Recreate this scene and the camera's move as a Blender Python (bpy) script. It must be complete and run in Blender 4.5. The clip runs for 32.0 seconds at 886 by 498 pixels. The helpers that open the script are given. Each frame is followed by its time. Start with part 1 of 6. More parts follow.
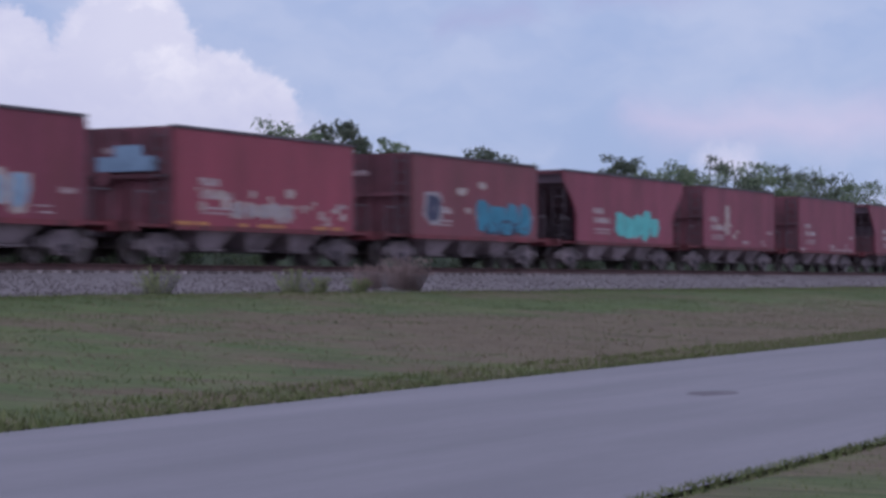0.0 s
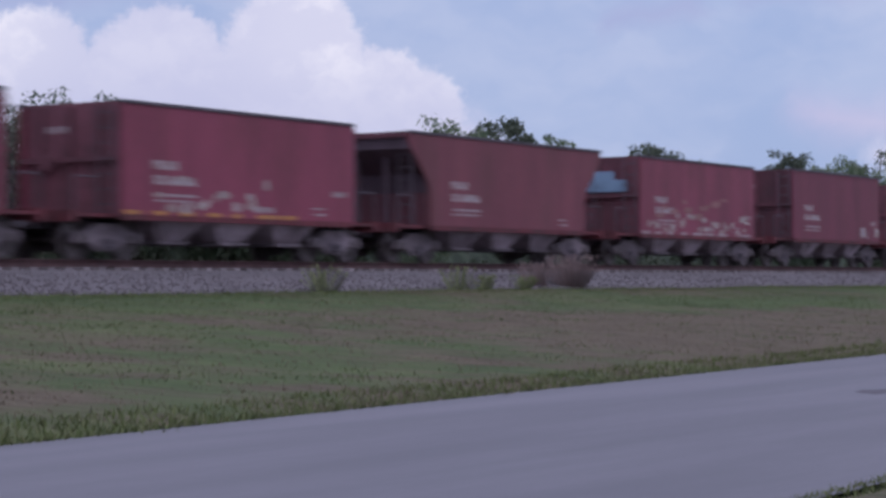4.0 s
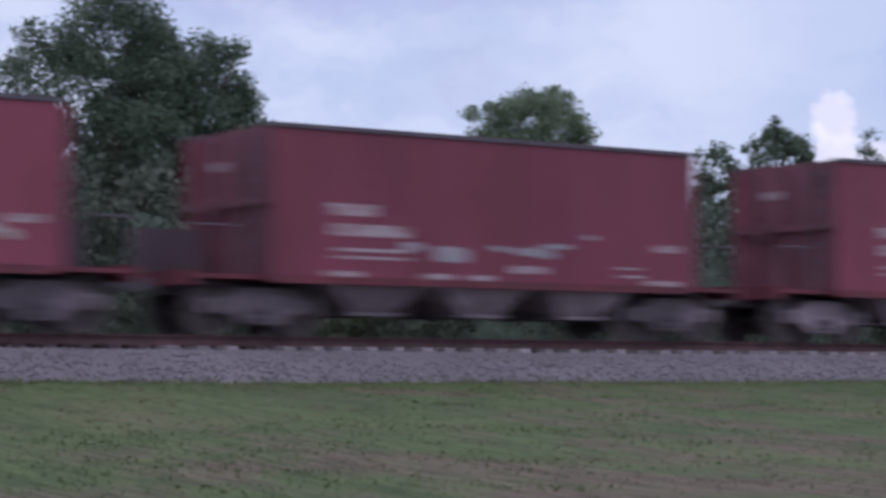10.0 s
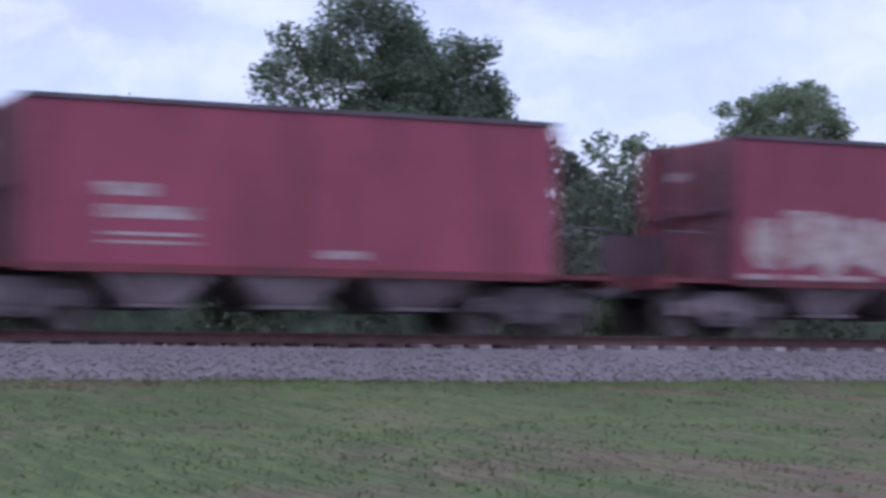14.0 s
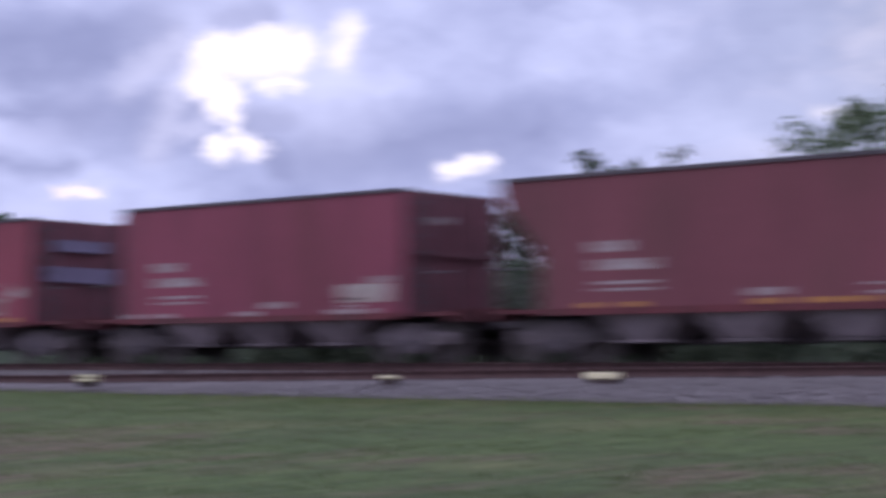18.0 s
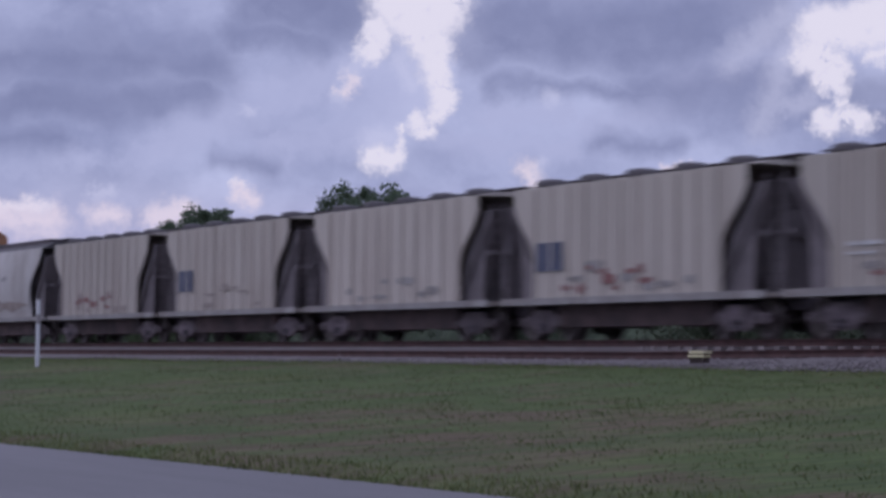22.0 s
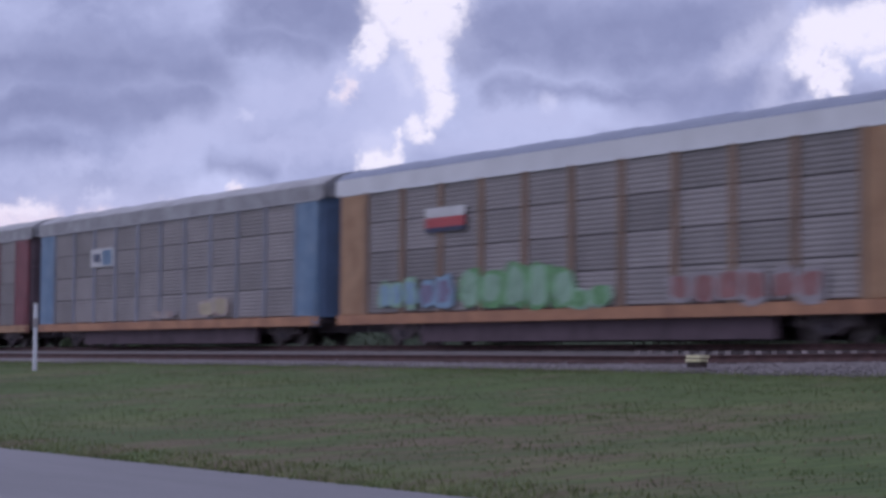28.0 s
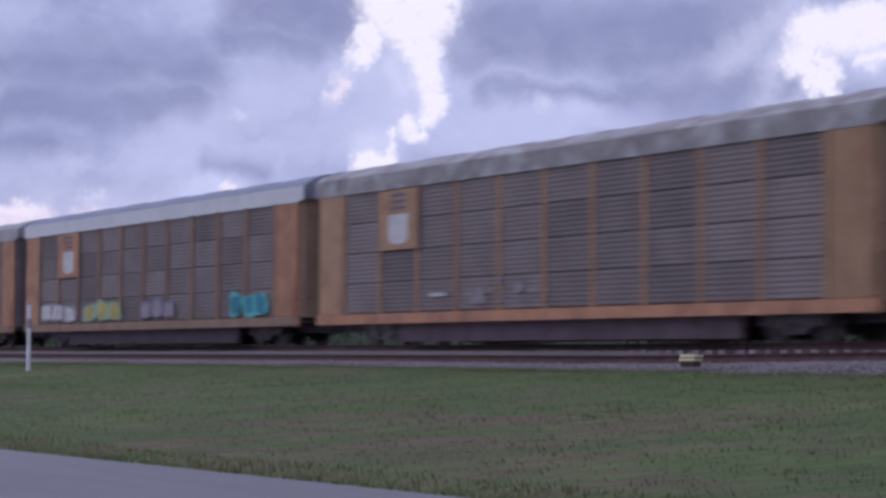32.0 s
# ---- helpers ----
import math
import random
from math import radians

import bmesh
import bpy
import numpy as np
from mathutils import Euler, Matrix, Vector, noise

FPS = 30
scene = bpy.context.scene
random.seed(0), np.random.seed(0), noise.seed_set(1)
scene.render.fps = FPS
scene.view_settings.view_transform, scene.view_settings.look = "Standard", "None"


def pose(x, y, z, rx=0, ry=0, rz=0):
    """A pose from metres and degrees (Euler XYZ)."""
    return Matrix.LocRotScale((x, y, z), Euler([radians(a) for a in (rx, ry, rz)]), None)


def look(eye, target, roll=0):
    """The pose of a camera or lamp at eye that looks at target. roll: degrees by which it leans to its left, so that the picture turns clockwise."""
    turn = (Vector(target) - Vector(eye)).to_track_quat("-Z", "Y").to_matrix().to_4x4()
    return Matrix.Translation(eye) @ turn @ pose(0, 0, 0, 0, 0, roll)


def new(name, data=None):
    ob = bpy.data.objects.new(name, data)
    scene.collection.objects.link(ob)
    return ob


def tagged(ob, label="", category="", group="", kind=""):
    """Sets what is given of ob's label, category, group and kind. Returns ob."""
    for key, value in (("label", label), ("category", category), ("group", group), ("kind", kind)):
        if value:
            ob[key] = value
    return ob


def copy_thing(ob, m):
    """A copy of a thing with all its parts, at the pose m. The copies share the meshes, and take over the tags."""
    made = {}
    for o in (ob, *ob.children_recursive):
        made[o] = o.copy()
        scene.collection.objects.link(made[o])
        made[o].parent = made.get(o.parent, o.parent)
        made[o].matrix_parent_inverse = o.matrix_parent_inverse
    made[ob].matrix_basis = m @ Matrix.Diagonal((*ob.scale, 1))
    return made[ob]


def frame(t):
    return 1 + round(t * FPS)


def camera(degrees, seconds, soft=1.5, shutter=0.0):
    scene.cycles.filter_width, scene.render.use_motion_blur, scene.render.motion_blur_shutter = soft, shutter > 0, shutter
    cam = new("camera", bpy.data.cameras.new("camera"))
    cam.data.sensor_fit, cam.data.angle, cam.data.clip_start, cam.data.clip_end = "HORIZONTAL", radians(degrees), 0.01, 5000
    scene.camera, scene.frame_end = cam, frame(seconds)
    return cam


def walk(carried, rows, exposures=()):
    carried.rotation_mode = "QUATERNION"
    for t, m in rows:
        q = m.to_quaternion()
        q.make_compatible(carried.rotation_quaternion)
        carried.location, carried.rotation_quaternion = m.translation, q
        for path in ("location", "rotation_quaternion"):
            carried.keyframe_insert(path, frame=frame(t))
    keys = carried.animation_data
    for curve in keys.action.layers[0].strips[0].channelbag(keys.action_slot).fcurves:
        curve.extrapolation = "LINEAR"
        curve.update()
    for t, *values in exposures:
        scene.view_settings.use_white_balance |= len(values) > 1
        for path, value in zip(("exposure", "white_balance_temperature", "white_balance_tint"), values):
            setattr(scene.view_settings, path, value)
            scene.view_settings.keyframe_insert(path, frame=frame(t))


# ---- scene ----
EYE = 1.25
SIDE = 32.1            # near flank of the train
MID = 33.65            # centre line of the main track
RAIL = 1.77            # top of rail
SPEED = 0.657 * SIDE


# ---------------------------------------------------------------- camera: seconds, heading, pitch, roll
cam = camera(23.94, 32.0, soft=3.3, shutter=0.65)
walk(cam, [(t, pose(0, 0, EYE, 90 + p, r, y)) for t, y, p, r in (
    (0.0, -62.39, 0.93, 0.15),
    (0.5, -61.60, 0.92, 0.10),
    (1.0, -60.00, 0.91, 0.06),
    (1.5, -59.80, 0.88, 0.00),
    (2.0, -59.76, 0.87, 0.08),
    (2.5, -57.83, 0.84, 0.09),
    (4.5, -57.86, 0.87, 0.22),
    (5.0, -57.35, 0.91, 0.19),
    (5.5, -54.58, 0.94, 0.15),
    (6.0, -52.31, 0.91, 0.03),
    (6.5, -49.37, 0.95, -0.02),
    (7.0, -46.62, 0.95, 0.04),
    (7.5, -46.39, 0.90, 0.16),
    (8.0, -44.49, 1.25, -0.03),
    (8.5, -43.10, 3.31, -0.16),
    (9.0, -39.53, 3.26, -0.28),
    (9.1, -38.81, 3.25, -0.28),
    (9.5, -36.46, 3.23, -0.26),
    (10.0, -32.77, 3.21, -0.24),
    (10.5, -31.75, 3.20, -0.30),
    (11.0, -30.11, 3.19, -0.28),
    (11.5, -27.16, 3.18, -0.28),
    (12.0, -26.75, 3.18, -0.28),
    (12.5, -26.75, 3.17, -0.22),
    (13.0, -26.74, 3.17, -0.20),
    (13.5, -26.79, 3.17, -0.16),
    (15.5, -8.02, 3.00, -0.47),
    (15.6, -5.83, 2.99, -0.47),
    (15.8, -1.30, 2.94, -0.49),
    (15.9, 1.06, 2.93, -0.49),
    (16.0, 3.19, 2.72, -0.50),
    (16.1, 5.48, 2.82, -0.51),
    (16.2, 7.83, 2.80, -0.53),
    (16.3, 9.85, 2.79, -0.55),
    (16.4, 11.34, 2.78, -0.56),
    (16.5, 12.02, 2.76, -0.58),
    (16.6, 12.46, 2.95, -0.59),
    (16.7, 13.08, 3.12, -0.60),
    (16.8, 13.64, 4.00, -0.61),
    (16.9, 14.02, 4.33, -0.62),
    (17.0, 14.76, 4.36, -0.64),
    (17.1, 16.15, 4.32, -0.63),
    (17.2, 19.01, 4.28, -0.63),
    (17.3, 23.47, 4.22, -0.62),
    (17.4, 28.32, 4.15, -0.60),
    (17.5, 30.36, 4.13, -0.58),
    (17.6, 32.51, 4.09, -0.55),
    (17.7, 34.24, 4.10, -0.54),
    (17.8, 36.68, 4.00, -0.54),
    (17.9, 40.07, 3.86, -0.53),
    (18.0, 42.72, 3.78, -0.52),
    (18.1, 44.41, 3.76, -0.52),
    (18.2, 46.83, 3.76, -0.51),
    (18.3, 48.79, 3.87, -0.51),
    (18.4, 49.81, 3.84, -0.51),
    (18.5, 51.11, 3.79, -0.51),
    (19.0, 56.02, 3.79, -0.57),
    (19.5, 58.31, 3.72, -0.64),
    (20.0, 59.42, 3.69, -0.61),
    (20.5, 59.41, 3.45, -0.56),
    (21.0, 59.34, 2.94, -0.53),
    (21.5, 59.37, 2.96, -0.50),
    (22.0, 59.33, 2.98, -0.49),
    (22.5, 59.33, 2.97, -0.48),
    (23.0, 59.29, 3.03, -0.45),
    (23.5, 59.28, 3.09, -0.46),
    (24.0, 59.27, 3.08, -0.46),
    (24.5, 59.27, 3.09, -0.49),
    (25.0, 59.27, 3.09, -0.53),
    (25.5, 59.27, 3.09, -0.49),
    (26.0, 59.27, 3.09, -0.48),
    (26.5, 59.26, 3.08, -0.46),
    (28.5, 59.26, 3.10, -0.53),
    (29.0, 59.26, 3.11, -0.47),
    (29.5, 59.26, 3.11, -0.46),
    (30.0, 59.27, 3.08, -0.39),
    (30.5, 59.26, 3.11, -0.42),
    (31.0, 59.26, 3.11, -0.39),
    (31.5, 59.20, 3.10, -0.41),
    (32.0, 59.09, 3.09, -0.43),
)], exposures=[
    (t, e, 6050 - 400 * max(0.0, 1 - abs(t - 16) / 5) + 520 * max(0.0, 1 - abs(t - 17.7) / 1.3), 13 + 4 * max(0.0, 1 - abs(t - 16) / 5)) for t, e in ((0, 0.0), (4, 0.0), (6, 0.0), (7, 0.12), (8, 0.22), (10, 0.22), (11.5, 0.24), (12.1, 0.27), (12.7, 0.5), (13, 0.55), (16, 0.44), (17, 0.42), (18.3, 0.08), (19, -0.1), (20, -0.38), (21, -0.42), (23.5, -0.4), (25, -0.38), (26.5, -0.36), (28.5, -0.14), (32, -0.12))])

# ---------------------------------------------------------------- helpers


def material(name, base, rough=0.6, metal=0.0, vary=0.25, scale=1.2, fine=18.0, bump=0.15, other=None, other_amount=0.0,
             stretch=(1, 1, 1), rand=0.0, spec=0.4, lo=0.45, hi=0.65):
    """A surface with broad stains, fine grain and relief, in metres."""
    m = bpy.data.materials.new(name)
    m.use_nodes = True
    nt = m.node_tree
    bsdf = nt.nodes["Principled BSDF"]
    tc = nt.nodes.new("ShaderNodeTexCoord")
    mp = nt.nodes.new("ShaderNodeMapping")
    mp.inputs["Scale"].default_value = stretch
    nt.links.new(tc.outputs["Object"], mp.inputs["Vector"])
    vec = mp.outputs["Vector"]
    info = nt.nodes.new("ShaderNodeObjectInfo")
    if rand:
        add = nt.nodes.new("ShaderNodeVectorMath")
        add.operation = "MULTIPLY_ADD"
        nt.links.new(info.outputs["Random"], add.inputs[0])
        add.inputs[1].default_value = (37, 53, 29)
        nt.links.new(vec, add.inputs[2])
        vec = add.outputs[0]
    n1 = nt.nodes.new("ShaderNodeTexNoise")
    n1.inputs["Scale"].default_value, n1.inputs["Detail"].default_value = scale, 5
    n2 = nt.nodes.new("ShaderNodeTexNoise")
    n2.inputs["Scale"].default_value, n2.inputs["Detail"].default_value = fine, 4
    for n in (n1, n2):
        nt.links.new(vec, n.inputs["Vector"])
    mix = nt.nodes.new("ShaderNodeMath")
    mix.operation = "MULTIPLY_ADD"
    nt.links.new(n2.outputs["Fac"], mix.inputs[0])
    mix.inputs[1].default_value = 0.5
    nt.links.new(n1.outputs["Fac"], mix.inputs[2])
    ramp = nt.nodes.new("ShaderNodeMapRange")
    ramp.inputs["From Min"].default_value, ramp.inputs["From Max"].default_value = 0.45, 1.05
    ramp.inputs["To Min"].default_value, ramp.inputs["To Max"].default_value = 1 - vary, 1 + vary
    nt.links.new(mix.outputs[0], ramp.inputs["Value"])
    value = ramp.outputs[0]
    if rand:
        r2 = nt.nodes.new("ShaderNodeMapRange")
        r2.inputs["To Min"].default_value, r2.inputs["To Max"].default_value = 1 - rand, 1 + rand
        nt.links.new(info.outputs["Random"], r2.inputs["Value"])
        mu = nt.nodes.new("ShaderNodeMath")
        mu.operation = "MULTIPLY"
        nt.links.new(value, mu.inputs[0])
        nt.links.new(r2.outputs[0], mu.inputs[1])
        value = mu.outputs[0]
    col = nt.nodes.new("ShaderNodeVectorMath")
    col.operation = "SCALE"
    col.inputs[0].default_value = base
    nt.links.new(value, col.inputs["Scale"])
    out = col.outputs[0]
    if other is not None:
        n3 = nt.nodes.new("ShaderNodeTexNoise")
        n3.inputs["Scale"].default_value, n3.inputs["Detail"].default_value = scale * 0.7, 8
        n3.inputs["Roughness"].default_value = 0.65
        sh = nt.nodes.new("ShaderNodeVectorMath")
        sh.operation = "ADD"
        sh.inputs[1].default_value = (11.3, 4.1, 7.7)
        nt.links.new(vec, sh.inputs[0])
        nt.links.new(sh.outputs[0], n3.inputs["Vector"])
        r3 = nt.nodes.new("ShaderNodeMapRange")
        r3.inputs["From Min"].default_value, r3.inputs["From Max"].default_value = lo, hi
        r3.inputs["To Max"].default_value = other_amount
        nt.links.new(n3.outputs["Fac"], r3.inputs["Value"])
        mc = nt.nodes.new("ShaderNodeMix")
        mc.data_type = "RGBA"
        nt.links.new(r3.outputs[0], mc.inputs["Factor"])
        nt.links.new(out, mc.inputs["A"])
        mc.inputs["B"].default_value = (*other, 1)
        out = mc.outputs["Result"]
    nt.links.new(out, bsdf.inputs["Base Color"])
    bsdf.inputs["Roughness"].default_value = rough
    bsdf.inputs["Metallic"].default_value = metal
    bsdf.inputs["Specular IOR Level"].default_value = spec
    if bump:
        b = nt.nodes.new("ShaderNodeBump")
        b.inputs["Strength"].default_value = bump
        b.inputs["Distance"].default_value = 0.02
        nt.links.new(n2.outputs["Fac"], b.inputs["Height"])
        nt.links.new(b.outputs[0], bsdf.inputs["Normal"])
    return m


def box(bm, x0, x1, y0, y1, z0, z1):
    v = [bm.verts.new(p) for p in ((x0, y0, z0), (x1, y0, z0), (x1, y1, z0), (x0, y1, z0), (x0, y0, z1), (x1, y0, z1), (x1, y1, z1), (x0, y1, z1))]
    for f in ((3, 2, 1, 0), (4, 5, 6, 7), (0, 1, 5, 4), (1, 2, 6, 5), (2, 3, 7, 6), (3, 0, 4, 7)):
        bm.faces.new([v[i] for i in f])
    return bm


def boxes(*rows):
    bm = bmesh.new()
    for r in rows:
        box(bm, *r)
    return bm


def slab(bm, poly, axis, a, b):
    """A polygon drawn in two axes, drawn out along the third from a to b."""
    def at(p, q):
        return (q, p[0], p[1]) if axis == "x" else (p[0], q, p[1]) if axis == "y" else (p[0], p[1], q)
    lo = [bm.verts.new(at(p, a)) for p in poly]
    hi = [bm.verts.new(at(p, b)) for p in poly]
    n = len(poly)
    bm.faces.new(lo[::-1])
    bm.faces.new(hi)
    for i in range(n):
        bm.faces.new((lo[i], lo[(i + 1) % n], hi[(i + 1) % n], hi[i]))
    bmesh.ops.recalc_face_normals(bm, faces=bm.faces)
    return bm


def rod(bm, p, q, r, n=6):
    p, q = Vector(p), Vector(q)
    d = q - p
    turn = d.to_track_quat("Z", "Y").to_matrix()
    ring = [turn @ Vector((r * math.cos(2 * math.pi * i / n), r * math.sin(2 * math.pi * i / n), 0)) for i in range(n)]
    lo = [bm.verts.new(p + c) for c in ring]
    hi = [bm.verts.new(q + c) for c in ring]
    bm.faces.new(lo[::-1])
    bm.faces.new(hi)
    for i in range(n):
        bm.faces.new((lo[i], lo[(i + 1) % n], hi[(i + 1) % n], hi[i]))
    return bm


def lathe(bm, profile, n, axis="y", at=(0, 0, 0)):
    """A turned shape: profile rows of (radius, place along the axis)."""
    rings = []
    for r, h in profile:
        ring = []
        for i in range(n):
            a = 2 * math.pi * i / n
            c, s = r * math.cos(a), r * math.sin(a)
            p = (c, h, s) if axis == "y" else (h, c, s) if axis == "x" else (c, s, h)
            ring.append(bm.verts.new((p[0] + at[0], p[1] + at[1], p[2] + at[2])))
        rings.append(ring)
    for lo, hi in zip(rings, rings[1:]):
        for i in range(n):
            bm.faces.new((lo[i], lo[(i + 1) % n], hi[(i + 1) % n], hi[i]))
    bm.faces.new(rings[0][::-1])
    bm.faces.new(rings[-1])
    bmesh.ops.recalc_face_normals(bm, faces=bm.faces)
    return bm


def data_of(name, bm, mat, smooth=False):
    me = bpy.data.meshes.new(name)
    bm.to_mesh(me)
    bm.free()
    me.materials.append(mat)
    if smooth:
        me.shade_smooth()
    return me


def part(name, bm, mat, parent, label="", smooth=False):
    ob = new(name, bm if isinstance(bm, bpy.types.Mesh) else data_of(name, bm, mat, smooth))
    ob.parent = parent
    if label:
        tagged(ob, label)
    return ob


def thing(name, label, category, group="", m=None, data=None, kind=""):
    ob = new(name, data)
    if m is not None:
        ob.matrix_basis = m
    return tagged(ob, label, category, group, kind)


# ---------------------------------------------------------------- sky and light
class Val:
    """A number in a node tree, with the usual arithmetic."""

    def __init__(self, nt, s):
        self.nt, self.s = nt, s

    def op(self, kind, *args, clamp=False):
        n = self.nt.nodes.new("ShaderNodeMath")
        n.operation, n.use_clamp = kind, clamp
        for i, a in enumerate((self, *args)):
            if isinstance(a, Val):
                self.nt.links.new(a.s, n.inputs[i])
            else:
                n.inputs[i].default_value = a
        return Val(self.nt, n.outputs[0])

    def __add__(self, o):
        return self.op("ADD", o)

    def __sub__(self, o):
        return self.op("SUBTRACT", o)

    def __mul__(self, o):
        return self.op("MULTIPLY", o)

    def step(self, lo, hi):
        n = self.nt.nodes.new("ShaderNodeMapRange")
        n.interpolation_type = "SMOOTHSTEP"
        self.nt.links.new(self.s, n.inputs["Value"])
        n.inputs["From Min"].default_value, n.inputs["From Max"].default_value = lo, hi
        return Val(self.nt, n.outputs[0])

    def least(self, o):
        return self.op("MINIMUM", o)

    def most(self, o):
        return self.op("MAXIMUM", o)


def sky():
    w = bpy.data.worlds.new("evening_sky")
    scene.world = w
    w.use_nodes = True
    nt = w.node_tree
    bg = nt.nodes["Background"]
    tc = nt.nodes.new("ShaderNodeTexCoord")
    sep = nt.nodes.new("ShaderNodeSeparateXYZ")
    nt.links.new(tc.outputs["Generated"], sep.inputs[0])
    x, y, z = (Val(nt, sep.outputs[i]) for i in range(3))
    az0 = (x * -1.0).op("ARCTAN2", y) * (180 / math.pi)       # degrees to the left of straight across the track
    el0 = z.op("ARCSINE") * (180 / math.pi)

    def vec(a, e, fa, fe):
        c = nt.nodes.new("ShaderNodeCombineXYZ")
        nt.links.new((a * fa).s, c.inputs[0])
        nt.links.new((e * fe).s, c.inputs[1])
        return c.outputs[0]

    def noise_at(v, scale, detail, rough=0.55, w4=0.0):
        n = nt.nodes.new("ShaderNodeTexNoise")
        n.noise_dimensions = "4D"
        n.inputs["W"].default_value = w4
        n.inputs["Scale"].default_value, n.inputs["Detail"].default_value, n.inputs["Roughness"].default_value = scale, detail, rough
        nt.links.new(v, n.inputs["Vector"])
        return Val(nt, n.outputs["Fac"])

    flat = vec(az0, el0, 1, 1)
    az = az0 + (noise_at(flat, 0.30, 5, 0.6, 1.0) - 0.5) * 3.0
    el = el0 + (noise_at(flat, 0.34, 5, 0.6, 2.0) - 0.5) * 2.2
    crisp_az = az0 + (noise_at(flat, 1.5, 9, 0.74, 3.0) - 0.5) * 1.5
    crisp_el = el0 + (noise_at(flat, 1.5, 9, 0.74, 4.0) - 0.5) * 1.4

    # a rounded bar between two directions, as a group: 1 inside, 0 outside
    bar = bpy.data.node_groups.new("rounded_bar", "ShaderNodeTree")
    for name in ("Place", "Start", "Span", "Pull"):
        bar.interface.new_socket(name, in_out="INPUT", socket_type="NodeSocketVector")
    for name in ("Outer", "Inner"):
        bar.interface.new_socket(name, in_out="INPUT", socket_type="NodeSocketFloat")
    bar.interface.new_socket("Inside", in_out="OUTPUT", socket_type="NodeSocketFloat")
    gi, go = bar.nodes.new("NodeGroupInput"), bar.nodes.new("NodeGroupOutput")

    def inner(kind, p, q=None, r=None):
        n = bar.nodes.new("ShaderNodeVectorMath")
        n.operation = kind
        for i, v in enumerate((p, q, r)):
            if v is not None:
                bar.links.new(v, n.inputs[i])
        return n
    away = inner("SUBTRACT", gi.outputs["Place"], gi.outputs["Start"])
    reach = inner("DOT_PRODUCT", away.outputs[0], gi.outputs["Pull"])
    along = bar.nodes.new("ShaderNodeClamp")
    bar.links.new(reach.outputs["Value"], along.inputs[0])
    foot = bar.nodes.new("ShaderNodeVectorMath")
    foot.operation = "SCALE"
    bar.links.new(gi.outputs["Span"], foot.inputs[0])
    bar.links.new(along.outputs[0], foot.inputs["Scale"])
    dist = inner("DISTANCE", away.outputs[0], foot.outputs[0])
    edge = bar.nodes.new("ShaderNodeMapRange")
    edge.interpolation_type = "SMOOTHSTEP"
    bar.links.new(dist.outputs["Value"], edge.inputs["Value"])
    bar.links.new(gi.outputs["Outer"], edge.inputs["From Min"])
    bar.links.new(gi.outputs["Inner"], edge.inputs["From Max"])
    bar.links.new(edge.outputs[0], go.inputs[0])
    crisp_place, soft_place = vec(crisp_az, crisp_el, 1, 1), vec(az, el, 1, 1)

    def capsule(a0, e0, a1, e1, r, soft=0.5, crisp=True):
        """1 inside a rounded bar from one direction to another."""
        n = nt.nodes.new("ShaderNodeGroup")
        n.node_tree = bar
        da, de = a1 - a0, e1 - e0
        l2 = da * da + de * de + 1e-6
        nt.links.new(crisp_place if crisp else soft_place, n.inputs["Place"])
        n.inputs["Start"].default_value, n.inputs["Span"].default_value, n.inputs["Pull"].default_value = (a0, e0, 0), (da, de, 0), (da / l2, de / l2, 0)
        n.inputs["Outer"].default_value, n.inputs["Inner"].default_value = r + soft, r - soft
        return Val(nt, n.outputs[0])

    def union(*v):
        out = v[0]
        for o in v[1:]:
            out = out.most(o)
        return out

    def mix(fac, a, b):
        n = nt.nodes.new("ShaderNodeMix")
        n.data_type = "RGBA"
        for v, key in ((fac, "Factor"), (a, "A"), (b, "B")):
            if isinstance(v, Val):
                nt.links.new(v.s, n.inputs[key])
            elif isinstance(v, tuple):
                n.inputs[key].default_value = (*v, 1)
            elif isinstance(v, float):
                n.inputs[key].default_value = v
            else:
                nt.links.new(v, n.inputs[key])
        return n.outputs["Result"]

    # clear evening sky
    st = nt.nodes.new("ShaderNodeTexSky")
    st.sky_type, st.sun_disc = "NISHITA", False
    st.sun_elevation, st.sun_rotation = radians(9), radians(-62)
    st.altitude, st.air_density, st.dust_density, st.ozone_density = 10, 1.0, 0.6, 2.0
    sc = nt.nodes.new("ShaderNodeVectorMath")
    sc.operation = "SCALE"
    nt.links.new(st.outputs[0], sc.inputs[0])
    sc.inputs["Scale"].default_value = 0.06
    clear = mix(0.80, sc.outputs[0], (0.43, 0.52, 0.78))
    # thin pale veil over the middle
    veil = noise_at(vec(az, el, 0.07, 0.16), 1.0, 5, 0.6, 5.0).step(0.38, 0.60)
    middle = az0.step(-52, -34)
    col = mix((veil * 0.75).most(middle * 0.55), clear, (0.54, 0.58, 0.735))
    col = mix(capsule(-77, 4.4, -68, 4.3, 0.5, 0.8, False) * 0.45, col, (0.74, 0.60, 0.74))
    # grey undersides high up
    tops = union(capsule(-36, 10.6, -24, 10.3, 0.9, 0.7, False), capsule(-18, 9.6, -12, 9.2, 0.9, 0.8, False), capsule(-52, 8.2, -45.5, 7.5, 0.25, 0.5, False),
                 capsule(-64.5, 7.3, -62.5, 7.1, 0.3, 0.5, False), capsule(-70, 8.0, -66, 7.9, 0.25, 0.4, False), capsule(-30, 12.5, -60, 12.5, 1.2, 1.0, False))
    col = mix(tops * 0.75, col, (0.40, 0.43, 0.64))
